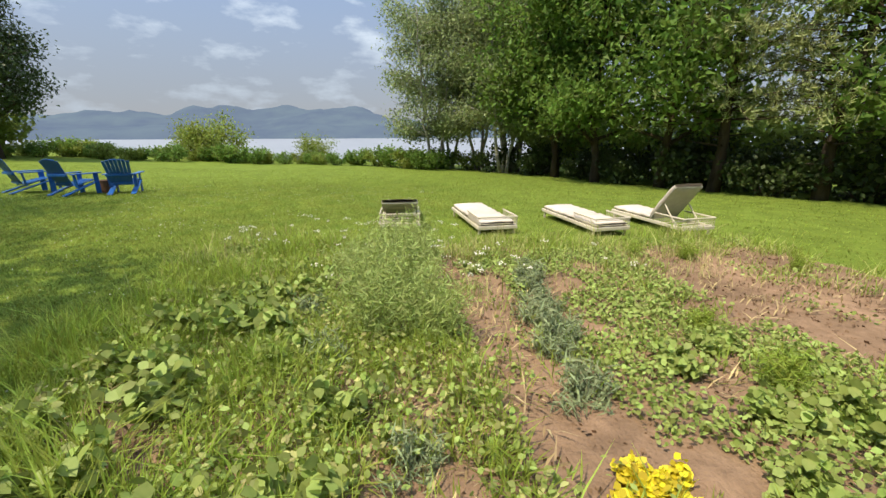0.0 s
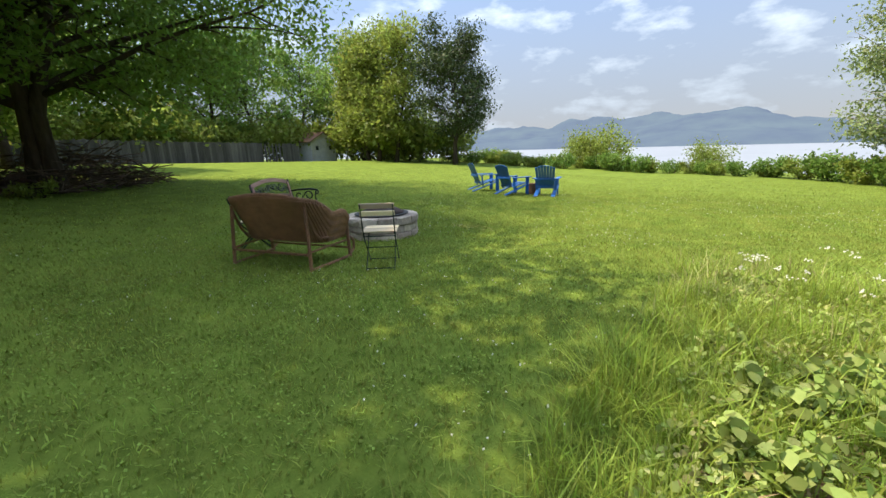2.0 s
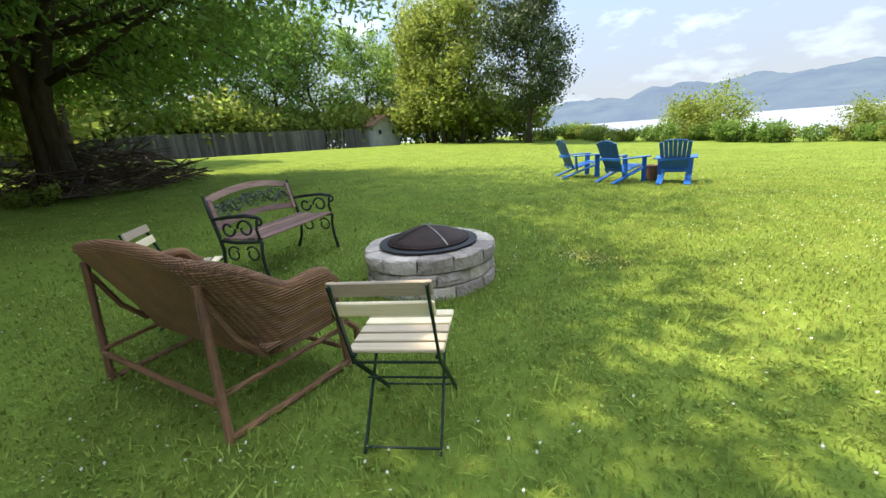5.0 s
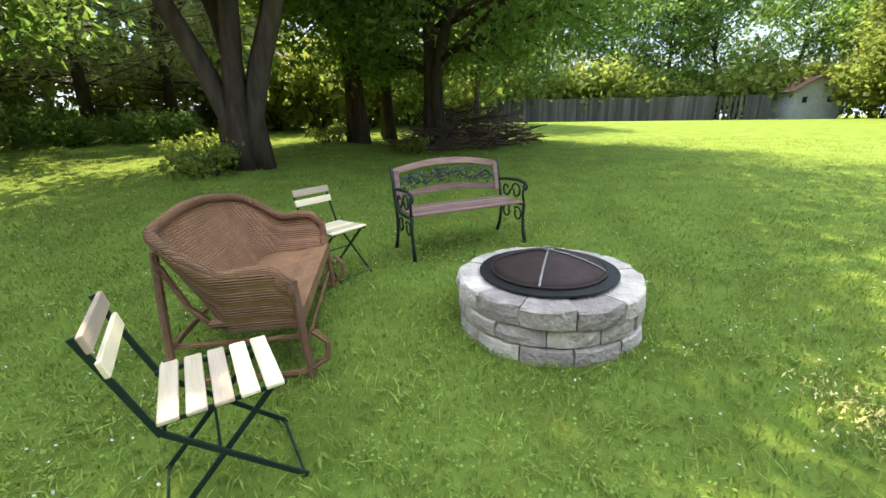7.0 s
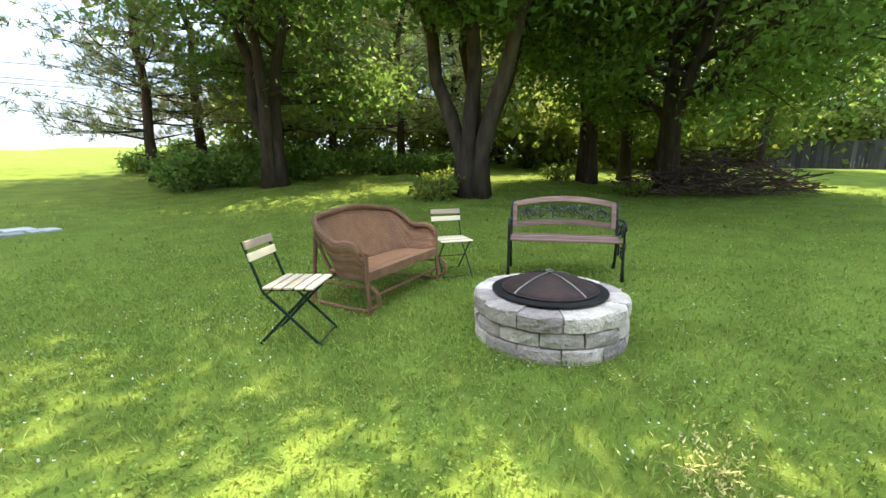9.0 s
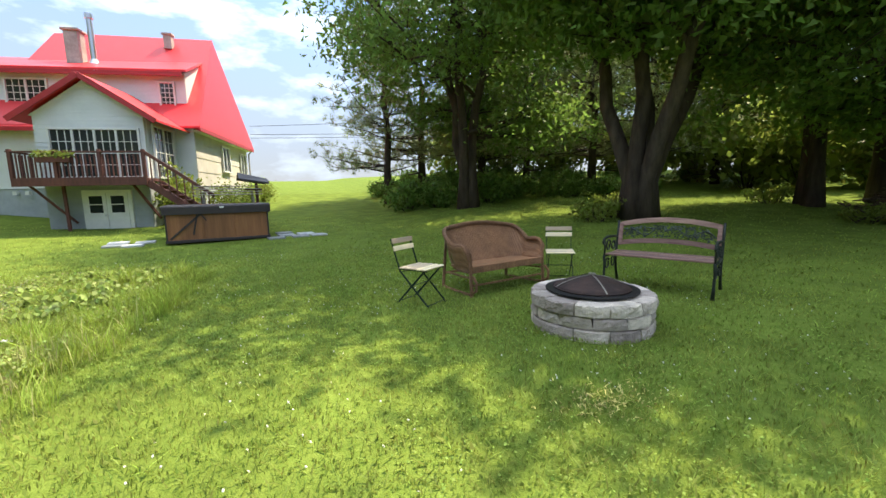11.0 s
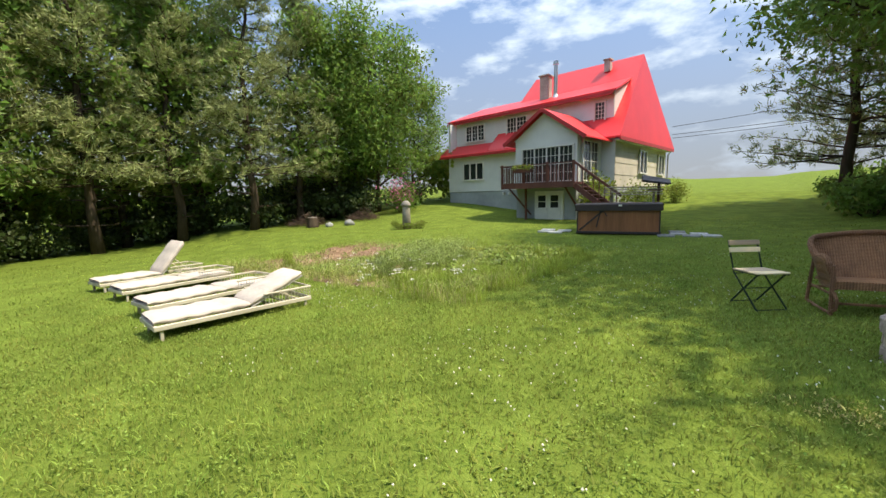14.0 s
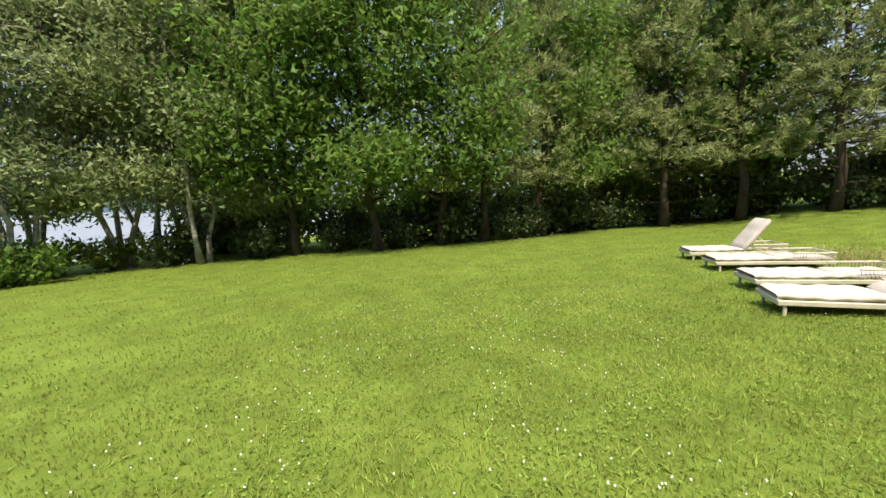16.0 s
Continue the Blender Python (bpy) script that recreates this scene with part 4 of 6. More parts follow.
part("cover", Build().box((0, 0, 0.9), (2.6, 2.16, 0.13), e=0.04).box((0, -1.07, 0.83), (2.56, 0.03, 0.2), e=0.01).box((1.28, 0, 0.83), (0.03, 2.1, 0.2), e=0.01), M_VINYL, tub, "dark brown padded cover with skirt")
for x in (-1.21, -0.4, 0.4, 1.21):
    part("trim_strip", Build().box((x, -1.005, 0.42), (0.04, 0.03, 0.78)), M_VINYL if abs(x) > 1 else M_TUB, tub)
part("panel", Build().box((0.0, -1.005, 0.42), (0.7, 0.02, 0.7), e=0.01), M_TUB, tub)
part("strap", Build().beam((-1.14, -1.03, 0.1), (-0.42, -1.03, 0.74), 0.012, 0.05).beam((-0.5, -1.03, 0.74), (-0.62, -1.03, 0.2), 0.012, 0.04).beam((-0.42, -1.03, 0.74), (-0.3, -1.03, 0.56), 0.012, 0.03), M_VINYL, tub)
part("buckle", Build().box((0.08, -1.1, 0.9), (0.1, 0.02, 0.05)), M_WHITE, tub)
shelf = thing("plank_stand", on(-1.75, 13.95, 10), "weathered grey sloping plank stand behind the hot tub", "stand")
for i in range(4):
    part("plank", Build().box((0, -0.3 + 0.2 * i, 1.17 + 0.09 * i), (1.95, 0.2, 0.03)), M_GREYWOOD, shelf)
for x in (-0.7, 0.7):
    for y in (-0.25, 0.25):
        part("leg", Build().box((x, y, 0.58 + 0.18 * y), (0.07, 0.07, 1.22 + 0.36 * y)), M_GREYWOOD, shelf)
feeder = thing("bird_feeder", on(-1.15, 14.3, 15), "dark roofed wooden bird feeder on a post", "bird feeder")
part("post", Build().box((0.2, 0, 0.75), (0.09, 0.09, 1.55)), M_DECK, feeder)
part("tray", Build().box((0.1, 0, 1.3), (0.5, 0.36, 0.05)), M_DECK, feeder)
part("roof", slab(slab(Build(), [(-0.35, 0, 1.86), (0.55, 0, 1.66), (0.55, -0.34, 1.52), (-0.35, -0.34, 1.66)], 0.05), [(-0.35, 0, 1.86), (-0.35, 0.34, 1.66), (0.55, 0.34, 1.52), (0.55, 0, 1.66)], 0.05), M_VINYL, feeder)
slab_spots = [(-3.65, 11.55, 12), (-3.55, 12.1, 14), (-4.1, 11.7, 8), (-4.2, 12.2, 16), (-0.25, 11.7, 12), (0.0, 12.2, 14), (0.4, 11.85, 10), (0.55, 12.35, 13), (0.9, 12.0, 12), (-0.1, 12.7, 12)]
for x, y, r in slab_spots:
    single("paving_slab", Build().box((0, 0, 0.015), (0.46, 0.46, 0.06), e=0.012), M_SLAB, "pale square paving slab in the grass beside the hot tub", "paving slab", group="paving slabs by the hot tub", m=on(x, y, r))
plant("climbing_plant", shrub(75, 1.9, 0.8, 1500, 0.11, M_LEAF_LIGHT), "bright green climbing plant against the house", "plant", [(-4.2, 16.9, 0, 1.0), (-2.6, 18.2, 90, 0.7), (-2.2, 20.5, 10, 0.6), (-1.6, 22.5, 50, 0.6)], "plants along the house", ("wood", "foliage"))

# ---- fire pit ----
pit = thing("fire_pit", on(3.35, 2.55, 8, 0.015, 1.025), "round fire pit of pale grey rough wall blocks", "fire pit")
rng = np.random.default_rng(21)


def wall_block(a0, a1, r0, r1, z0, z1, rough, rng):
    """One wedge-shaped block with a split, uneven face and softened edges."""
    b = Build()
    nu, e = 5, 0.012
    rows = [(z0 + e * 0.3, -e), (z0 + e, 0.0), ((z0 + z1) / 2, 0.004), (z1 - e, 0.0), (z1, -e)]
    vs = []
    for z, inset in rows:
        for i in range(nu):
            u = i / (nu - 1)
            a = a0 + (a1 - a0) * u
            corner = -0.010 if i in (0, nu - 1) else 0.0
            vs.append(((r1 + inset + corner + rng.normal(0, rough)) * math.cos(a), (r1 + inset + corner + rng.normal(0, rough)) * math.sin(a), z + (rng.normal(0, rough * 0.4) if z == z1 else 0)))
    k = len(rows)
    fs = [(j * nu + i, j * nu + i + 1, (j + 1) * nu + i + 1, (j + 1) * nu + i) for j in range(k - 1) for i in range(nu - 1)]
    base = len(vs)
    for z in (z0, z1 - 0.003):
        for i in range(nu):
            a = a0 + (a1 - a0) * i / (nu - 1)
            vs.append((r0 * math.cos(a), r0 * math.sin(a), z))
    t = (k - 1) * nu
    fs += [(t + i, t + i + 1, base + nu + i + 1, base + nu + i) for i in range(nu - 1)]
    fs += [(base + i, base + i + 1, i + 1, i) for i in range(nu - 1)]
    fs += [(base + nu + i, base + nu + i + 1, base + i + 1, base + i) for i in range(nu - 1)]
    fs += [tuple([base] + [j * nu for j in range(k)] + [base + nu]), tuple([base + nu - 1] + [base + 2 * nu - 1] + [j * nu + nu - 1 for j in range(k - 1, -1, -1)])]
    return b.add(vs, fs)


for row, (z0, z1) in enumerate(((-0.06, 0.075), (0.08, 0.185), (0.19, 0.305))):
    n = 12
    for i in range(n):
        g = rng.uniform(0.012, 0.02)
        a0, a1 = (i + 0.5 * (row % 2)) * 2 * math.pi / n + g, (i + 1 + 0.5 * (row % 2)) * 2 * math.pi / n
        out = 0.565 + rng.normal(0, 0.006) + 0.006 * (row == 2)
        part("block", wall_block(a0, a1, 0.375, out, z0 + rng.normal(0, 0.0015), z1 + rng.normal(0, 0.003), 0.005, rng), M_BLOCK, pit)
part("fire_bowl", Build().lathe([(0.372, 0.0), (0.372, 0.318), (0.43, 0.322), (0.43, 0.33), (0.36, 0.334), (0.36, 0.02)], 48), M_CHAR, pit, "black steel rim")
ash = part("ash_bed", Build().lathe([(0.36, 0.02), (0.36, 0.05), (0.01, 0.06)], 24), M_CHAR, pit)
cover = part("spark_cover", Build().lathe([(0.348, 0.335), (0.352, 0.345), (0.30, 0.372), (0.22, 0.405), (0.12, 0.435), (0.03, 0.452), (0.004, 0.455)], 48, caps=False), M_RUST, pit, "rusty domed wire mesh cover", smooth=True)
part("ring", Build().tube([(0.352 * math.cos(a), 0.352 * math.sin(a), 0.342) for a in np.linspace(0, 2 * math.pi, 49)[:-1]], 0.009, 6, True), M_RUST, cover)
for ang in (2.75, 4.3, 5.9, 1.2):
    part("strap", Build().tube([(r * math.cos(ang), r * math.sin(ang), z + 0.004) for r, z in ((0.0, 0.457), (0.12, 0.437), (0.22, 0.407), (0.30, 0.374), (0.35, 0.345))], 0.007, 6, flat=0.5), M_BARE if ang != 1.2 else M_RUST, cover)
part("handle", Build().tube([(0.03 * math.cos(a), 0.03 * math.sin(a), 0.468) for a in np.linspace(0, 2 * math.pi, 13)[:-1]], 0.005, 6, True), M_BARE, cover)


# ---- folding chairs ----
def folding_chair():
    c = thing("folding_chair", Matrix.Identity(4), "folding garden chair with pale wooden slats and dark green metal frame", "chair", "folding chairs by the fire pit")
    for i in range(5):
        part("seat_slat", Build().box((0, -0.19 + 0.082 * i, 0.455 + 0.004 * i * 0), (0.41, 0.062, 0.018), e=0.006), M_SLAT, c)
    for z, y in ((0.775, 0.285), (0.685, 0.263)):
        part("back_slat", Build().box((0, 0, 0), (0.40, 0.018, 0.062), Matrix.Translation((0, y - 0.012, z)) @ pose(0, 0, 0, -13), e=0.006), M_SLAT, c)
    for x in (-0.185, 0.185):
        part("back_leg", Build().beam((x, 0.30, 0.80), (x, 0.165, 0.40), 0.022, 0.010, up=(1, 0, 0)).beam((x, 0.165, 0.41), (x, -0.25, 0.0), 0.022, 0.010, up=(1, 0, 0)), M_GREEN, c)
        xi = x * 0.90
        part("front_leg", Build().beam((xi, -0.19, 0.44), (xi, 0.24, 0.0), 0.022, 0.010, up=(1, 0, 0)), M_GREEN, c)
        part("seat_rail", Build().beam((x * 0.95, -0.23, 0.440), (x * 0.95, 0.19, 0.440), 0.02, 0.010, up=(1, 0, 0)), M_GREEN, c)
    part("cross_bar", Build().tube([(-0.185, -0.236, 0.025), (0.185, -0.236, 0.025)], 0.006, 6), M_GREEN, c)
    part("cross_bar", Build().tube([(-0.166, 0.225, 0.025), (0.166, 0.225, 0.025)], 0.006, 6), M_GREEN, c)
    part("cross_bar", Build().tube([(-0.185, 0.16, 0.40), (0.185, 0.16, 0.40)], 0.007, 6), M_GREEN, c)
    part("pivot", Build().tube([(-0.19, 0.02, 0.235), (0.19, 0.02, 0.235)], 0.006, 6), M_GREEN, c)
    return c


chair = folding_chair()
chair.matrix_world = on(1.96, 3.92, 39, 0, 0.97)
copy_thing(chair, on(4.15, 4.30, -29, 0, 0.98))


# ---- garden bench ----
def scroll(c, r, a0, a1, n=18, shrink=0.0, plane="yz", x=0.0):
    pts = []
    for i in range(n + 1):
        u = i / n
        a = a0 + (a1 - a0) * u
        q = r * (1 - shrink * u)
        p, s = c[0] + q * math.cos(a), c[1] + q * math.sin(a)
        pts.append((x, p, s) if plane == "yz" else (p, x, s))
    return pts


bench = thing("garden_bench", on(4.93, 3.25, -59.3), "iron garden bench with worn red wooden slats and vine-pattern back", "bench")
for i, y in enumerate((-0.24, -0.145, -0.05, 0.045, 0.13)):
    part("seat_slat", Build().box((0, y, 0.425 + 0.004 * abs(i - 2)), (1.2, 0.075, 0.022), e=0.006), M_BENCHWOOD, bench)


def arch(z0, rise, h, y0, t=0.026):
    """A curved back rail: z0 at the ends, higher by rise in the middle, h deep."""
    def fn(u, v):
        x = -0.6 + 1.2 * u
        z = z0 + rise * (1 - (2 * u - 1) ** 2) + h * v
        return (x, y0 + (z - 0.45) * 0.22, z)
    return Build().grid(fn, 20, 1, t)


part("back_rail", arch(0.755, 0.075, 0.062, 0.20), M_BENCHWOOD, bench)
part("back_rail", arch(0.505, 0.055, 0.06, 0.20), M_BENCHWOOD, bench)
for s in (-1, 1):
    part("back_stile", Build().beam((s * 0.575, 0.205, 0.51), (s * 0.575, 0.265, 0.80), 0.05, 0.026), M_BENCHWOOD, bench)
rng = np.random.default_rng(4)
vine = Build()
by = lambda z: 0.192 + (z - 0.45) * 0.22
for s in (-1, 1):
    for k in range(3):
        x0 = s * (0.08 + 0.17 * k)
        z0 = 0.68 + 0.02 * (1 - k) + 0.04 * (1 - (x0 / 0.6) ** 2)
        for d in (-1, 1):
            pts = [(x0 + 0.075 * math.cos(a) * (1 - 0.09 * i), by(z0 + d * 0.03), z0 + d * 0.055 * math.sin(a) * (1 - 0.09 * i)) for i, a in enumerate(np.linspace(0.2, 5.2, 11))]
            vine.tube(pts, 0.0065, 5)
    vine.tube([(s * x, by(0.66), 0.66 + 0.05 * math.sin(x * 18) + 0.05 * (1 - (x / 0.6) ** 2)) for x in np.linspace(0.0, 0.55, 24)], 0.008, 5)
part("vine_panel", vine, M_VINE, bench, "greenish cast-iron vine scrollwork")
lf = []
for i in range(190):
    x = rng.uniform(-0.54, 0.54)
    z = 0.655 + 0.06 * (1 - (x / 0.6) ** 2) + rng.uniform(-0.075, 0.075)
    a = rng.uniform(0, 6.28)
    w, h = 0.019, 0.010
    c = Vector((x, by(z) - 0.004, z))
    lf.append([c + Vector((math.cos(a) * w, 0, math.sin(a) * w)), c + Vector((-math.sin(a) * h, -0.006, math.cos(a) * h)), c - Vector((math.cos(a) * w, 0, math.sin(a) * w)), c - Vector((-math.sin(a) * h, -0.006, math.cos(a) * h))])
part("leafwork", raw_mesh("foliage", np.array([[tuple(p) for p in q] for q in lf]), 4, M_VINE), None, bench)
for s in (-1, 1):
    x = s * 0.615
    e = Build()
    e.tube([(x, -0.29, 0.0), (x, -0.255, 0.16), (x, -0.25, 0.30), (x, -0.27, 0.40), (x, -0.24, 0.43)], [0.022, 0.016, 0.015, 0.018, 0.018], 7)
    e.tube([(x, 0.27, 0.0), (x, 0.20, 0.15), (x, 0.17, 0.32), (x, 0.19, 0.45), (x, 0.245, 0.68), (x, 0.275, 0.84)], [0.022, 0.017, 0.016, 0.018, 0.016, 0.014], 7)
    e.tube([(x, -0.27, 0.41), (x, 0.0, 0.40), (x, 0.19, 0.42)], 0.017, 7)
    e.tube([(x, 0.22, 0.62), (x, 0.05, 0.64), (x, -0.15, 0.65), (x, -0.28, 0.63)], [0.015, 0.018, 0.019, 0.016], 7)
    e.tube(scroll((-0.275, 0.59), 0.04, 1.57, 7.2, 16, 0.55, x=x), 0.012, 6)
    e.tube(scroll((-0.12, 0.53), 0.085, 0.0, 6.6, 20, 0.5, x=x), 0.011, 6)
    e.tube(scroll((0.07, 0.53), 0.075, 3.1, 9.0, 20, 0.5, x=x), 0.011, 6)
    e.tube([(x, -0.26, 0.42), (x, -0.24, 0.52), (x, -0.27, 0.62)], 0.013, 6)
    e.tube(scroll((-0.15, 0.29), 0.075, 0.6, 7.0, 18, 0.4, x=x), 0.010, 6)
    e.tube(scroll((0.06, 0.29), 0.075, 2.5, -4.0, 18, 0.4, x=x), 0.010, 6)
    part("end_frame", e, M_IRON, bench, "dark scrolled cast-iron end", smooth=True)

# ---- wicker settee ----
sofa = thing("wicker_settee", on(3.13, 4.37, 16), "brown woven wicker two-seat settee on a cane frame", "settee")
SW, SD, SR = 0.635, 0.29, 0.24


def settee_plan(u):
    """A point of the U-shaped plan: from the front of one arm round the back to the other; with the outward way."""
    straight, corner, back = SD * 2 - SR, SR * math.pi / 2, 2 * (SW - SR)
    total = 2 * straight + 2 * corner + back
    s = u * total
    if s < straight:
        return -SW, -SD + s, (-1, 0)
    s -= straight
    if s < corner:
        a = s / SR
        return -SW + SR - SR * math.cos(a), SD - SR + SR * math.sin(a), (-math.cos(a), math.sin(a))
    s -= corner
    if s < back:
        return -SW + SR + s, SD, (0, 1)
    s -= back
    if s < corner:
        a = s / SR
        return SW - SR + SR * math.sin(a), SD - SR + SR * math.cos(a), (math.sin(a), math.cos(a))
    s -= corner
    return SW, SD - SR - s, (1, 0)


def rim_height(u):
    k = abs(2 * u - 1)
    arm = 0.605 + 0.03 * math.sin(min(1, (1 - k) / 0.28) * math.pi)
    backz = 0.875 - 0.10 * (k / 0.62) ** 2
    w = float(step(0.5, 0.80, np.float64(k)))
    drop = 0.06 * float(step(0.93, 1.0, np.float64(k)))
    return backz * (1 - w) + arm * w - drop


def shell_point(u, v, off=0.0):
    x, y, o = settee_plan(u)
    z0, z1 = 0.30, rim_height(u)
    z = z0 + (z1 - z0) * v
    flare = (0.09 * max(0, o[1]) + 0.045 * abs(o[0])) * v ** 1.2 - (0.16 * max(0, o[1]) + 0.045 * abs(o[0])) * (1 - v) ** 1.1
    return (x + o[0] * (flare + off), y + o[1] * (flare + off), z)


part("shell", Build().grid(lambda u, v: shell_point(u, v), 72, 22, 0.022), M_WICKER, sofa, "woven brown wicker back and arms", smooth=True)
part("rim", Build().tube([shell_point(u, 1.0, -0.01) for u in np.linspace(0, 1, 73)], 0.030, 8), M_CANE, sofa, "thick braided wicker rim", smooth=True)
for s, u in ((-1, 0.0), (1, 1.0)):
    part("arm_binding", Build().tube([shell_point(u, v) for v in np.linspace(0, 1, 6)], 0.024, 8), M_CANE, sofa, smooth=True)
part("seat", Build().grid(lambda u, v: ((u - 0.5) * 1.24, -0.32 + 0.46 * v, 0.385 - 0.015 * math.sin(math.pi * v) - 0.02 * v), 12, 8, 0.03), M_WICKER, sofa, "flat woven wicker seat", smooth=True)
part("apron", Build().box((0, -0.31, 0.345), (1.24, 0.03, 0.09), e=0.01), M_WICKER, sofa)
part("base_roll", Build().tube([shell_point(u, 0.0, 0.01) for u in np.linspace(0, 1, 73)], 0.018, 6), M_CANE, sofa, smooth=True)
for s in (-1, 1):
    part("back_post", Build().tube([(s * 0.55, 0.345, 0.74), (s * 0.575, 0.365, 0.35), (s * 0.59, 0.385, 0.0)], 0.021, 8), M_CANE, sofa)
    part("front_leg", Build().tube([(s * 0.64, -0.30, 0.56), (s * 0.64, -0.31, 0.30), (s * 0.64, -0.33, 0.0)], 0.022, 8), M_CANE, sofa)
    part("runner", Build().tube([(s * 0.59, 0.37, 0.02), (s * 0.62, 0.0, 0.02), (s * 0.64, -0.30, 0.03), (s * 0.64, -0.42, 0.10), (s * 0.64, -0.43, 0.20), (s * 0.64, -0.36, 0.27)], 0.018, 8), M_CANE, sofa)
    part("side_stretcher", Build().tube([(s * 0.56, 0.385, 0.22), (s * 0.63, -0.32, 0.24)], 0.014, 8), M_CANE, sofa)
    part("back_brace", Build().tube([(s * 0.555, 0.335, 0.66), (s * 0.565, 0.24, 0.44), (s * 0.575, 0.12, 0.30)], 0.016, 8), M_CANE, sofa)
part("stretcher", Build().tube([(-0.64, -0.30, 0.14), (0.64, -0.30, 0.14)], 0.014, 8), M_CANE, sofa)
part("stretcher", Build().tube([(-0.56, 0.388, 0.20), (0.56, 0.388, 0.20)], 0.016, 8), M_CANE, sofa)


# ---- blue slatted lawn chairs ----
def lawn_chair():
    c = thing("lawn_chair", Matrix.Identity(4), "bright blue slatted wooden-style lawn chair facing the lake", "chair", "blue lawn chairs")
    for i in range(7):
        u = (i - 3) / 3
        top = 0.96 - 0.055 * u * u
        w = 0.074
        part("back_slat", Build().beam((u * 0.205, 0.22, 0.26), (u * 0.265, 0.22 + (top - 0.26) * 0.42, top), w, 0.02, up=(0, 1, 0)), M_BLUE, c)
    for i in range(6):
        y = -0.34 + 0.095 * i
        part("seat_slat", Build().box((0, y, 0.37 - 0.022 * i), (0.52, 0.085, 0.022), pose(0, 0, 0, -0)), M_BLUE, c)
    for s in (-1, 1):
        part("arm", Build().box((s * 0.335, -0.08, 0.555), (0.14, 0.72, 0.024), e=0.01), M_BLUE, c)
        part("front_leg", Build().box((s * 0.285, -0.36, 0.27), (0.03, 0.12, 0.54)), M_BLUE, c)
        part("side_rail", Build().beam((s * 0.262, -0.40, 0.33), (s * 0.262, 0.52, 0.03), 0.028, 0.12, up=(1, 0, 0)), M_BLUE, c)
        part("arm_post", Build().beam((s * 0.30, 0.20, 0.55), (s * 0.28, 0.16, 0.2), 0.028, 0.08, up=(1, 0, 0)), M_BLUE, c)
    part("back_brace", Build().box((0, 0.37, 0.54), (0.62, 0.05, 0.06)), M_BLUE, c)
    part("back_brace", Build().box((0, 0.265, 0.30), (0.50, 0.04, 0.06)), M_BLUE, c)
    return c


blue = lawn_chair()
blue.matrix_world = on(3.72, -5.0, 14)
copy_thing(blue, on(4.72, -4.62, -22))
copy_thing(blue, on(5.98, -4.95, -38))
pail = thing("bucket", on(4.28, -5.15), "small brown bucket standing between the blue chairs", "bucket")
part("body", Build().lathe([(0.13, 0.0), (0.16, 0.34), (0.175, 0.35), (0.165, 0.36), (0.15, 0.34), (0.12, 0.03)], 20), M_TERRA, pail)


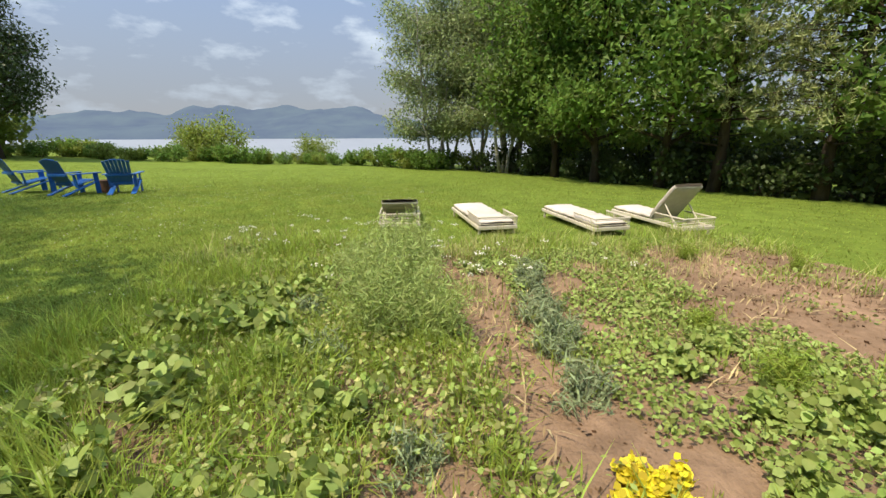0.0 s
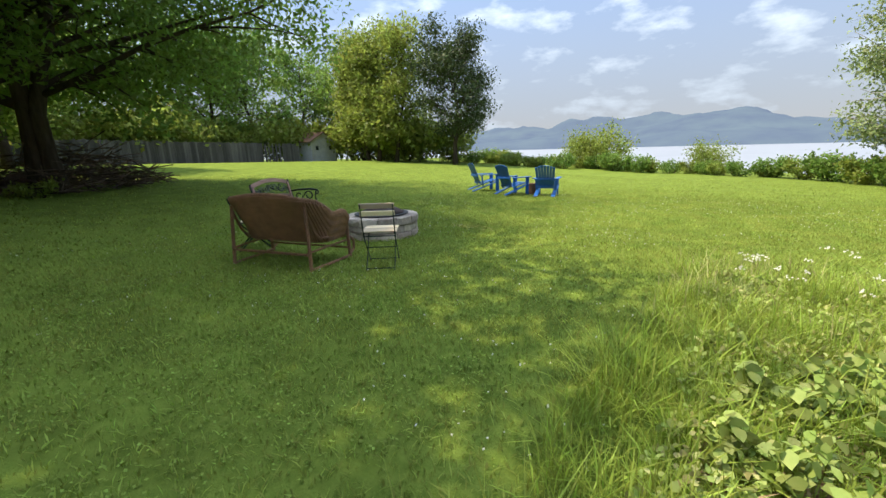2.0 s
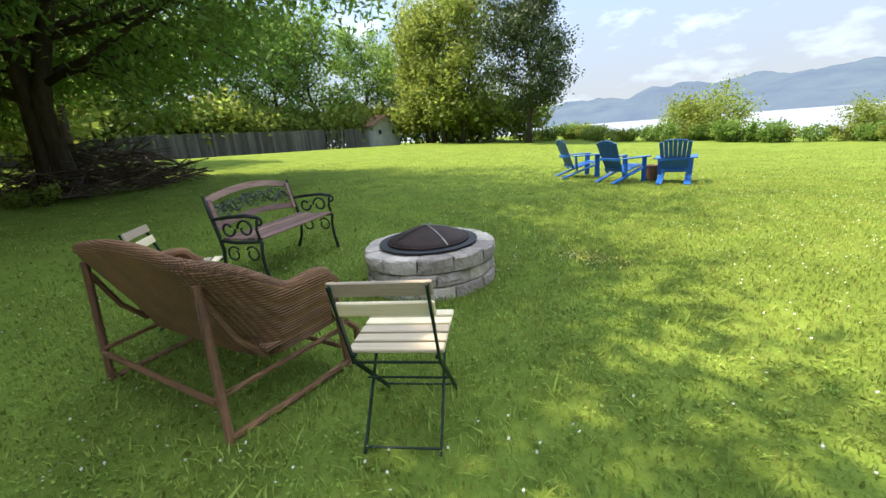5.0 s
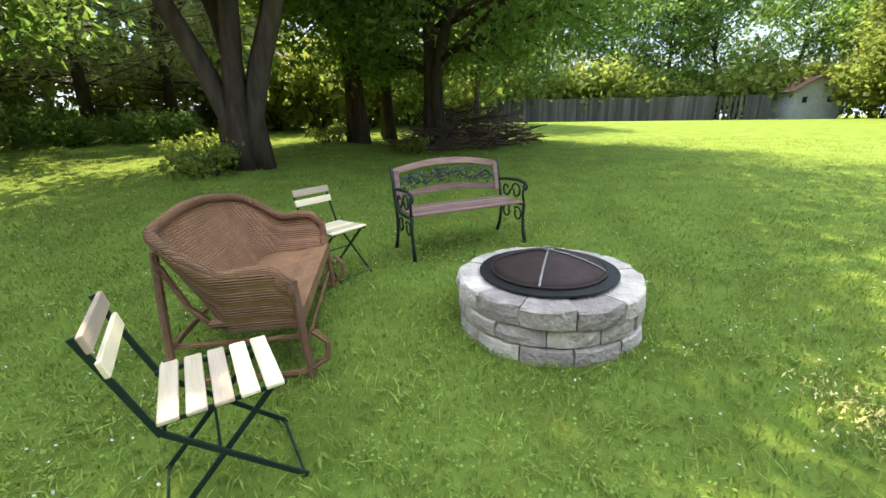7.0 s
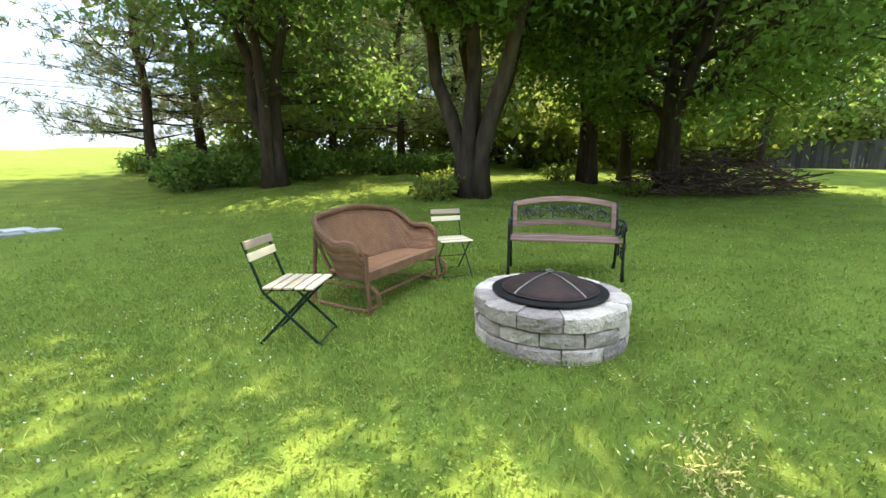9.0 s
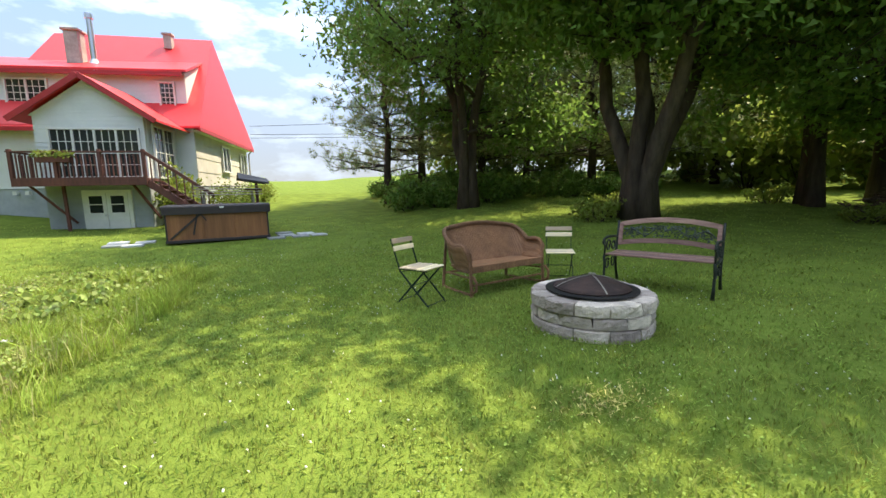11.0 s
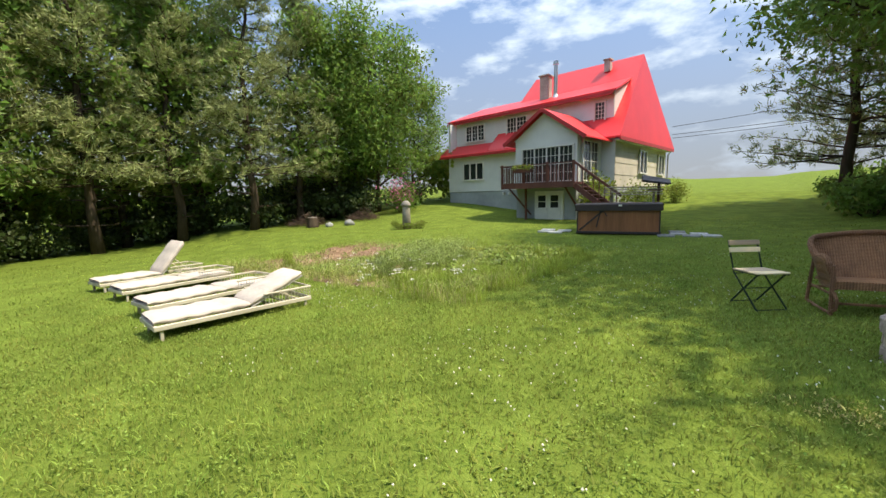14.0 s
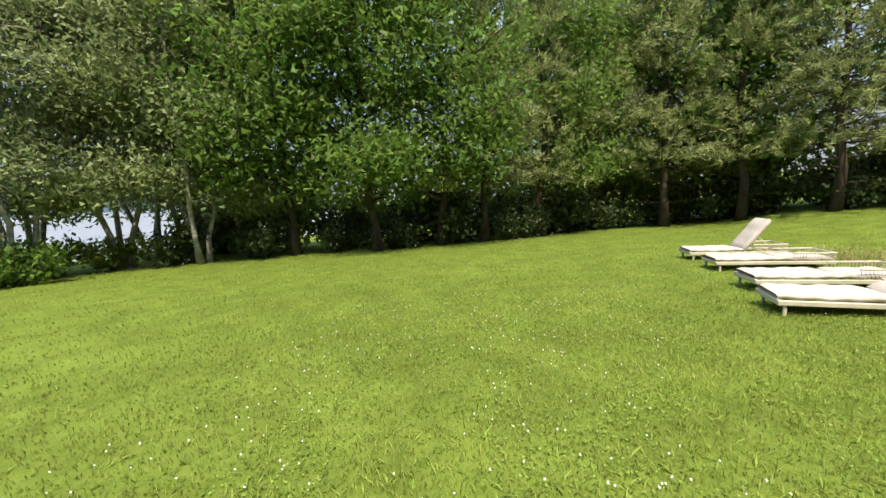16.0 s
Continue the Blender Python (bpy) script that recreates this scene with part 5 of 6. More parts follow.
# ---- sun loungers ----
def lounger(back_up, group_label):
    c = thing("sun_lounger", Matrix.Identity(4), group_label, "sun lounger", "cream sun loungers")
    L, W, H = 1.92, 0.66, 0.14
    for s in (-1, 1):
        part("side_rail", Build().box((s * (W / 2 - 0.02), 0, H), (0.035, L, 0.06), e=0.008), M_CREAM, c)
    for s in (-1, 1):
        part("end_rail", Build().box((0, s * (L / 2 - 0.02), H), (W - 0.06, 0.035, 0.06), e=0.008), M_CREAM, c)
    for i in range(9):
        part("slat", Build().box((0, -L / 2 + 0.16 + 0.2 * i, H), (W - 0.08, 0.03, 0.02)), M_CREAM, c)
    for sx in (-1, 1):
        for sy in (-1, 1):
            part("leg", Build().box((sx * (W / 2 - 0.04), sy * (L / 2 - 0.08), (H - 0.03) / 2 - 0.02), (0.035, 0.035, H)), M_CREAM, c)
    # low gallery round the head end, with thin rods
    g = part("gallery", Build().tube([(-W / 2 + 0.01, 0.28, H + 0.17), (-W / 2 + 0.01, L / 2 - 0.01, H + 0.17), (W / 2 - 0.01, L / 2 - 0.01, H + 0.17), (W / 2 - 0.01, 0.28, H + 0.17)], 0.014, 6), M_CREAM, c, "low railing round the head end")
    for sx in (-1, 1):
        for y in np.linspace(0.30, L / 2 - 0.02, 15):
            part("rod", Build().tube([(sx * (W / 2 - 0.01), y, H + 0.02), (sx * (W / 2 - 0.01), y, H + 0.17)], 0.005, 4), M_CREAM, g)
    for z in (0.06, 0.1, 0.14):
        part("rod", Build().tube([(-W / 2 + 0.02, L / 2 - 0.01, H + z), (W / 2 - 0.02, L / 2 - 0.01, H + z)], 0.005, 4), M_CREAM, g)
    rngc = np.random.default_rng(33)

    def pad(y0, y1, tilt=0.0):
        def fn(u, v):
            a = 2 * math.pi * v
            k = abs(2 * u - 1) ** 8
            w, h = (W / 2 - 0.03) * (1 - 0.06 * k), 0.045 * (1 - 0.5 * k)
            cx_, sx_ = math.cos(a), math.sin(a)
            px = w * math.copysign(abs(cx_) ** 0.35, cx_)
            pz = h * math.copysign(abs(sx_) ** 0.6, sx_)
            d = (y1 - y0) * u
            sag = 0.006 * math.sin(d * 23) + 0.004 * math.sin(px * 21 + d * 9)
            zz = H + 0.065 + pz + sag
            return (px, y0 + d * math.cos(tilt) - pz * math.sin(tilt), zz + d * math.sin(tilt)) if tilt else (px, y0 + d, zz)
        return Build().grid(fn, 26, 20)

    hinge = 0.12
    pa = part("mattress", pad(-L / 2 + 0.01, hinge), M_CUSHION, c, "pale padded cushion", smooth=True)
    tilt = radians(back_up)
    part("back_cushion", pad(hinge, hinge + 0.80, tilt), M_CUSHION, c, "pale padded backrest cushion", smooth=True)
    if back_up > 5:
        m = Matrix.Translation((0, hinge, H + 0.035)) @ pose(0, 0, 0, back_up)
        part("backrest_frame", Build().box((0, 0.40, -0.012), (W - 0.08, 0.80, 0.02), m), M_CUSHBACK, c, "grey fabric back of the backrest")
        part("prop", Build().beam((-W / 2 + 0.08, hinge + 0.45 * math.cos(tilt), H + 0.45 * math.sin(tilt)), (-W / 2 + 0.08, hinge + 0.62, H), 0.02, 0.02), M_CREAM, c)
        part("prop", Build().beam((W / 2 - 0.08, hinge + 0.45 * math.cos(tilt), H + 0.45 * math.sin(tilt)), (W / 2 - 0.08, hinge + 0.62, H), 0.02, 0.02), M_CREAM, c)
    return c


flat = lounger(0, "cream metal sun lounger lying flat with pale cushion")
flat.matrix_world = on(-4.98, 0.65, 2)
copy_thing(flat, on(-6.85, 0.82, 3))
la = lounger(23, "cream metal sun lounger with backrest raised a little")
la.matrix_world = on(-3.56, 0.34, -5)
lb_ = lounger(52, "cream metal sun lounger with backrest raised high")
lb_.matrix_world = on(-8.4, 0.86, 4)

# ---- fence, shed, post, brush ----
fence = thing("fence", pose(0, 0, 0), "long weathered grey board fence with some boards missing", "fence")
fa, fb_ = Vector((36.5, 9.0, 0)), Vector((35.0, -17.2, 0))
nb = 150
rng = np.random.default_rng(8)
for i in range(nb):
    p = fa.lerp(fb_, i / (nb - 1))
    if 128 < i < 140 and i % 2:
        continue
    h = 1.75 + rng.normal(0, 0.03)
    part("board", Build().box((p.x, p.y, gz(p.x, p.y) + h / 2 - 0.05), (0.03, 0.172, h), e=0.004), M_FENCE, fence)
for z in (0.5, 1.4):
    part("rail", Build().tube([(fa.lerp(fb_, k / 12).x + 0.06, fa.lerp(fb_, k / 12).y, gz(fa.lerp(fb_, k / 12).x, fa.lerp(fb_, k / 12).y) + z) for k in range(13)], 0.04, 4), M_FENCE, fence)
shed = thing("garden_shed", on(36.4, -20.2, -84), "small pale grey gabled garden shed beside the fence", "shed")
part("wall", Build().box((0, 0, 0.98), (3.4, 2.6, 2.1), e=0.02).add([(-1.7, -1.3, 2.03), (1.7, -1.3, 2.03), (0, -1.3, 2.9), (-1.7, 1.3, 2.03), (1.7, 1.3, 2.03), (0, 1.3, 2.9)], [(0, 1, 2), (3, 5, 4)]), M_SHED, shed)
part("roof", slab(slab(Build(), [(0, -1.5, 2.98), (0, 1.5, 2.98), (-1.95, 1.5, 1.98), (-1.95, -1.5, 1.98)], 0.06), [(0, -1.5, 2.98), (1.95, -1.5, 1.98), (1.95, 1.5, 1.98), (0, 1.5, 2.98)], 0.06), M_RUSTROOF, shed, "rusty low roof")
for x in (-0.9, 0.9):
    part("window", Build().box((x, -1.31, 1.35), (0.32, 0.05, 0.42)), M_GLASS, shed)
part("door", Build().box((0.0, -1.315, 0.95), (0.85, 0.05, 1.7)), M_SHED, shed)

post = thing("wooden_post", on(-10.2, 11.0, 20, 0, 1.25), "short weathered grey wooden post with rounded top", "post")
part("shaft", Build().lathe([(0.15, -0.1), (0.14, 0.5), (0.13, 0.74), (0.12, 0.78)], 14), M_GREYWOOD, post, smooth=True)
part("cap", Build().lathe([(0.11, 0.77), (0.17, 0.80), (0.17, 0.84), (0.12, 0.93), (0.04, 0.98)], 14), M_GREYWOOD, post, smooth=True)


def boulder(seed, r):
    """A rounded stone, uneven by noise."""
    g = np.random.default_rng(seed).uniform(0, 50)

    def fn(u, v):
        a, e = u * 2 * math.pi, (v - 0.5) * math.pi
        p = Vector((math.cos(a) * math.cos(e), math.sin(a) * math.cos(e), math.sin(e) * 0.7))
        k = r * (1 + 0.28 * noise.noise(p * 1.6 + Vector((g, 0, 0))))
        return (p.x * k, p.y * k, p.z * k + r * 0.35)
    return Build().grid(fn, 14, 9)


stump = thing("tree_stump", on(-15.9, 10.2, 30), "cut grey tree stump at the edge of the trees", "stump")
part("wood", Build().lathe([(0.34, -0.08), (0.29, 0.1), (0.26, 0.42), (0.25, 0.5)], 14), M_BARK, stump, smooth=True)
part("cut_face", Build().lathe([(0.245, 0.495), (0.24, 0.512), (0.01, 0.514)], 14), M_GREYWOOD, stump, "pale sawn top")
for k, (x, y, r) in enumerate(((-15.2, 10.7, 0.2), (-14.5, 11.4, 0.26))):
    single("boulder", boulder(k + 3, r), M_SLAB, "pale rounded stone at the edge of the trees", "stone", group="stones by the stump", m=on(x, y, 40 * k), smooth=True)


def twig_heap(seed, r, h, n, ln):
    rng = np.random.default_rng(seed)
    b = Build()
    for _ in range(n):
        a, q = rng.uniform(0, 6.28), r * math.sqrt(rng.uniform(0, 1))
        z = h * (1 - (q / r) ** 1.4) * rng.uniform(0.1, 1.0)
        d, e, l = rng.uniform(0, 6.28), rng.normal(0, 0.35), ln * rng.uniform(0.4, 1)
        p = Vector((q * math.cos(a), q * math.sin(a), z + 0.02))
        v = Vector((math.cos(d) * math.cos(e), math.sin(d) * math.cos(e), math.sin(e))) * l / 2
        b.tube([p - v, p + Vector((rng.normal(0, 0.04), rng.normal(0, 0.04), 0.03)), p + v], [0.018, 0.014, 0.006], 4)
    b.v = [(x, y, max(z, -0.02)) for x, y, z in b.v]
    return b


for x, y, s, seed in ((14.9, 4.4, 0.95, 1), (15.9, 3.5, 1.05, 2), (-17.2, 10.8, 0.5, 3), (-15.4, 13.2, 0.45, 4)):
    single("brushwood", twig_heap(seed, 2.0, 1.5, 330, 1.7), M_BRUSH, "heap of dead brown branches under the trees", "brush pile", "stuff", "brush piles", m=on(x, y, 40 * seed, 0, s))

# ---- grass, weeds and the garden bed ----
M_CLOVER = mat("clover_leaf", (0.27, 0.35, 0.075), (0.20, 0.28, 0.05), scale=3, rough=0.6, rand="island", trans=0.3, spec=0.2)
M_PETAL = mat("white_petal", (0.80, 0.79, 0.74), (0.70, 0.69, 0.62), scale=20, rough=0.8, trans=0.2)
M_HERB = mat("broad_herb_leaf", (0.36, 0.43, 0.13), (0.23, 0.32, 0.07), scale=9, rough=0.55, rand="island", trans=0.35, spec=0.3)
M_FENNEL = mat("feathery_leaf", (0.40, 0.47, 0.16), (0.28, 0.37, 0.10), scale=5, rough=0.7, rand="island", trans=0.35)
M_LAVENDER = mat("grey_green_leaf", (0.27, 0.32, 0.17), (0.17, 0.22, 0.11), scale=9, rough=0.8, rand="island", trans=0.15)
M_YELLOW = mat("yellow_leaf", (0.74, 0.62, 0.03), (0.60, 0.52, 0.03), scale=9, rough=0.6, rand="island", trans=0.3)
M_STRAW = mat("dry_straw", (0.40, 0.31, 0.16), (0.28, 0.21, 0.11), scale=9, rough=0.9, rand="island")
M_HAY = mat("seeding_grass", (0.50, 0.47, 0.20), (0.33, 0.36, 0.12), scale=5, rough=0.8, rand="island", trans=0.3)
M_DRY = mat("yellowed_grass", (0.62, 0.52, 0.20), (0.42, 0.40, 0.12), scale=9, rough=0.9, rand="island")
M_PINK = mat("pink_petal", (0.62, 0.22, 0.36), (0.5, 0.16, 0.28), scale=9, rough=0.7, rand="island", trans=0.3)


def blades(rng, x, y, h, w, lean=0.45, z=None):
    """Bent grass blades, one kite-shaped face each, rooted at (x, y)."""
    n = len(x)
    z = (ground_z(x, y) if z is None else z) - 0.004
    a = rng.uniform(0, 2 * math.pi, n)
    h = h * rng.uniform(0.55, 1.25, n)
    l = np.abs(rng.normal(0, lean, n)) * h
    dx, dy = np.cos(a), np.sin(a)
    base = np.stack([x, y, z], 1)
    mid = base + np.stack([dx * l * 0.35, dy * l * 0.35, h * 0.6], 1)
    tip = base + np.stack([dx * l, dy * l, h], 1)
    side = np.stack([-dy, dx, np.zeros(n)], 1) * (w * rng.uniform(0.7, 1.3, n))[:, None]
    return np.stack([base, mid + side, tip, mid - side], 1)


def in_bed(x, y):
    return (x > -8.9) & (x < -1.2) & (y > 2.45) & (y < 7.1)


rng = np.random.default_rng(100)
FIXED = [(3.34, 2.56, 0.56), (-1.85, 12.55, 1.5)]


def scatter(rng, n, x0, x1, y0, y1, bed=True):
    x, y = rng.uniform(x0, x1, n), rng.uniform(y0, y1, n)
    keep = ~in_bed(x, y) if bed else np.ones(n, bool)
    for cx_, cy_, r in FIXED:
        keep &= (x - cx_) ** 2 + (y - cy_) ** 2 > r * r
    return x[keep], y[keep]


def stuff(name, arr, material, label, category):
    return single(name, raw_mesh(name, arr, arr.shape[1], material), None, label, category, "stuff")


def fade(rng, xy, x0, x1, y0, y1, soft):
    """Thin the scattered roots out towards the edges of their stretch."""
    x, y = xy
    inside = np.minimum(np.minimum(x - x0, x1 - x), np.minimum(y - y0, y1 - y)) / soft
    keep = rng.uniform(0, 1, len(x)) < np.clip(inside, 0, 1)
    return x[keep], y[keep]


near = [fade(rng, scatter(rng, 350000, -6.5, 7.0, -8.0, 9.5), -6.5, 7.0, -8.0, 9.5, 4.5), fade(rng, scatter(rng, 100000, -12, 11, -12, 12), -12, 11, -12, 12, 5.0), scatter(rng, 45000, -17, 17, -17, 17)]
stuff("grass", np.concatenate([blades(rng, *near[0], 0.042, 0.0036, 0.9), blades(rng, *near[1], 0.042, 0.006, 0.9), blades(rng, *near[2], 0.04, 0.010, 0.9)]), M_BLADE, "short mown grass blades of the lawn", "grass")
px, py = scatter(rng, 2200, -16, 16, -16, 14)
tx, ty = np.repeat(px, 6) + rng.normal(0, 0.02, len(px) * 6), np.repeat(py, 6) + rng.normal(0, 0.02, len(px) * 6)
stuff("weed_tuft", blades(rng, tx, ty, 0.052, 0.005, 1.2), M_TALL, "coarser grass tufts standing out of the lawn", "grass")
cx_, cy_ = scatter(rng, 85000, -4.0, 5.0, -5.0, 8.5)
keep = np.array([noise.noise(Vector((a * 0.9, b * 0.9, 7.0))) for a, b in zip(cx_, cy_)]) > -0.05
cx_, cy_ = cx_[keep], cy_[keep]
stuff("clover", leaf_quads(rng, np.stack([cx_, cy_, ground_z(cx_, cy_) + 0.024], 1), 1, (0.004, 0.004, 0.008), 0.017, up=2.0, long=1.0), M_CLOVER, "low clover leaves among the grass", "clover")


def flower_heads(rng, x, y, z, r):
    """Small six-sided flower heads: two crossed fans of petals each."""
    n = len(x)
    c = np.stack([x, y, z], 1)
    quads = []
    for k in range(4):
        a = rng.uniform(0, 3.14, n)
        d = np.stack([np.cos(a), np.sin(a), rng.normal(0, 0.5, n)], 1) * r
        e = np.stack([-np.sin(a), np.cos(a), rng.normal(0.4, 0.4, n)], 1) * r
        quads.append(np.stack([c - d, c - e, c + d, c + e], 1))
    return np.concatenate(quads)


fx, fy = scatter(rng, 3200, -5, 6, -6.5, 9)
keep = np.array([noise.noise(Vector((a * 0.5, b * 0.5, 3.0))) for a, b in zip(fx, fy)]) > -0.02
fx, fy = fx[keep], fy[keep]
stuff("clover_flower", flower_heads(rng, fx, fy, ground_z(fx, fy) + rng.uniform(0.03, 0.05, len(fx)), 0.0065), M_PETAL, "small white clover flowers in the lawn", "flower")
bx, by_ = 2.47 + rng.normal(0, 0.22, 420), 1.26 + rng.normal(0, 0.10, 420)
stuff("dead_grass", blades(rng, bx, by_, 0.022, 0.0055, 1.3), M_DRY, "patch of dry yellow grass in the lawn", "grass")

# the bed: bare soil, uneven, with clods
def bed_point(u, v):
    x, y = -8.9 + 7.6 * u, 2.5 + 4.7 * v
    e = min(u, 1 - u, v, 1 - v)
    wob = noise.noise(Vector((x * 0.9, y * 0.9, 2.0))) * 0.35 * (1 if e > 0 else 1)
    rise = 0.055 * float(step(0.0, 0.10, np.float64(e))) - 0.03 * (e <= 0)
    lump = noise.fractal(Vector((x * 3.0, y * 3.0, 5.0)), 0.8, 2.0, 4) * 0.022
    return (x + wob * (1 - min(1, e * 8)), y + wob * (1 - min(1, e * 8)), gz(x, y) + rise + lump * (e > 0))


single("garden_bed", Build().grid(bed_point, 120, 80), M_SOIL, "overgrown garden bed of reddish bare soil", "garden bed", "structure", smooth=True)
sx, sy = rng.uniform(-8.6, -1.6, 2600), rng.uniform(2.7, 6.9, 2600)
soil_z = lambda x, y: ground_z(x, y) + 0.055
stuff("soil_clod", leaf_quads(rng, np.stack([sx, sy, soil_z(sx, sy) + 0.008], 1), 2, (0.02, 0.02, 0.006), 0.028, up=0.2, long=1.1), M_SOIL, "small crumbs of dry soil", "soil")
wx, wy = rng.uniform(-8.5, -1.5, 5200), rng.uniform(2.6, 7.0, 5200)
keep = np.array([noise.noise(Vector((a * 0.8, b * 0.8, 11.0))) for a, b in zip(wx, wy)]) > -0.12
stuff("straw_litter", blades(rng, wx[keep], wy[keep], 0.07, 0.006, 1.6, soil_z(wx[keep], wy[keep])), M_STRAW, "dry straw and withered weeds on the soil", "straw")


def density(x0, x1, y0, y1, n, cut, seed, freq=0.9):
    x, y = rng.uniform(x0, x1, n), rng.uniform(y0, y1, n)
    k = np.array([noise.noise(Vector((a * freq, b * freq, seed))) for a, b in zip(x, y)]) > cut
    return x[k], y[k]


def clumped(x, y, h, seed):
    """Blade heights that swell and sink from clump to clump."""
    k = np.array([noise.noise(Vector((a * 1.7, b * 1.7, seed))) + 0.5 * noise.noise(Vector((a * 5, b * 5, seed))) for a, b in zip(x, y)])
    return h * np.clip(0.62 + 0.75 * k, 0.18, 1.35)


gx1, gy1 = density(-6.1, -4.3, 2.9, 7.1, 15000, -0.14, 21.0, 1.5)
stuff("ground_cover", leaf_ovals(rng, np.stack([gx1, gy1, soil_z(gx1, gy1) + rng.uniform(0.01, 0.08, len(gx1))], 1), 1, (0.01, 0.01, 0.01), 0.027, up=1.1, long=1.4), M_HERB, "low leafy ground cover in the bed", "ground cover")
gx2, gy2 = density(-8.6, -1.4, 2.5, 7.1, 9000, 0.02, 31.0, 1.0)
gx3, gy3 = density(-3.7, -1.3, 2.5, 7.2, 15000, -0.22, 33.0, 1.4)
gx2, gy2 = np.concatenate([gx2, gx3]), np.concatenate([gy2, gy3])
stuff("weeds", np.concatenate([blades(rng, gx2, gy2, clumped(gx2, gy2, 0.17, 61.0), 0.0042, 0.8, soil_z(gx2, gy2) - 0.02), blades(rng, gx3, gy3, clumped(gx3, gy3, 0.24, 62.0), 0.0034, 0.8, soil_z(gx3, gy3) - 0.02)]), M_TALL, "mixed green weeds in the bed", "weeds")
weed = leaf_ovals(rng, np.stack([gx2[::2], gy2[::2], soil_z(gx2[::2], gy2[::2]) + rng.uniform(0.02, 0.11, len(gx2[::2]))], 1), 2, (0.03, 0.03, 0.02), 0.026, up=0.9)
stuff("weed_leaf", weed[: len(weed) * 3 // 4], M_HERB, "small pale green leaves of low weeds", "weeds")
stuff("withered_leaf", weed[len(weed) * 3 // 4:], M_HAY, "withered straw-coloured leaves among the weeds", "weeds")
# taller grass fringes: east side, lake side and house side of the bed
fr = [density(-2.5, -0.85, 2.3, 7.2, 15000, -0.2, 41.0), density(-8.8, -1.2, 2.0, 3.3, 8000, -0.1, 42.0, 1.6), density(-6.5, -1.2, 7.4, 8.4, 1200, 0.05, 43.0), density(-9.3, -8.5, 2.3, 7.4, 1500, 0.0, 44.0)]
tall = [blades(rng, x, y, clumped(x, y, h, 50.0 + i), w, lean) for i, ((x, y), h, w, lean) in enumerate(zip(fr, (0.30, 0.30, 0.16, 0.22), (0.0036, 0.0036, 0.004, 0.005), (0.8, 0.75, 0.8, 0.8)))]
stuff("tall_grass", np.concatenate([t if i != 1 else t[: len(t) * 2 // 3] for i, t in enumerate(tall)]), M_TALL, "tall bright green grass round the garden bed", "grass")
hx, hy = density(-8.8, -0.9, 2.0, 4.6, 5200, 0.0, 47.0, 1.2)
stuff("hay", np.concatenate([tall[1][len(tall[1]) * 2 // 3:], blades(rng, hx, hy, clumped(hx, hy, 0.34, 58.0), 0.003, 0.7)]), M_HAY, "tall pale seeding grass among the weeds", "grass")
UMBELS = ((-4.2, 4.1, 0.35, 9), (-3.7, 4.0, 0.35, 8), (-1.7, 2.9, 0.14, 9), (-3.0, 2.3, 0.16, 7), (-2.3, 2.2, 0.25, 7), (-2.8, 3.6, 0.4, 9))
ux = np.concatenate([rng.normal(x, r, n) for x, y, r, n in UMBELS] + [rng.uniform(-6.0, -2.5, 12)])
uy = np.concatenate([rng.normal(y, r, n) for x, y, r, n in UMBELS] + [rng.uniform(2.4, 4.6, 12)])
uz = ground_z(ux, uy) + rng.uniform(0.24, 0.42, len(ux))
stuff("wild_flower", np.concatenate([flower_heads(rng, ux + rng.normal(0, 0.028, len(ux)), uy + rng.normal(0, 0.028, len(ux)), uz + rng.normal(0, 0.006, len(ux)), 0.008) for _ in range(7)]), M_PETAL, "white umbels of wild flowers above the grass", "flower")
stuff("flower_stem", np.concatenate([blades(rng, ux, uy, 0.32, 0.003, 0.1), blades(rng, ux, uy, 0.3, 0.005, 0.3)]), M_TALL, "thin stems of the wild flowers", "stem")


def herb(seed, height, spread, leaves, size, material, stem=M_TALL, feathery=False):
    """Stems and leaves of one garden plant."""
    r = np.random.default_rng(seed)
    b, c = Build(), []
    for i in range(9):
        a, e = i * 2.4, r.uniform(0.7, 1.4)
        lp = limb_points(r, (0, 0, -0.03), a, e, height * r.uniform(0.7, 1.15), 4, 0.0)
        lp = [Vector((p.x * spread / height, p.y * spread / height, p.z)) for p in lp]
        b.tube(lp, [0.006, 0.005, 0.004, 0.003, 0.002], 5)
        c += [lp[1].lerp(lp[2], 0.5), lp[2], lp[3], lp[4], lp[3].lerp(lp[4], 0.5)]
    c = np.array([tuple(p) for p in c])
    if feathery:
        q = leaf_quads(r, c, leaves // len(c), (height * 0.13, height * 0.13, height * 0.12), size, up=0.1, long=9)
    else:
        q = leaf_ovals(r, c, leaves // len(c), (height * 0.12, height * 0.12, height * 0.09), size, up=1.0, long=1.35)
    q[:, :, 2] = np.maximum(q[:, :, 2], 0.01)
    return b.mesh("stem", stem), raw_mesh("foliage", q, q.shape[1], material)


def bed_plants(name, meshes, label, spots, group):
    plant(name, meshes, label, "plant", spots, group, ("stem", "foliage"))


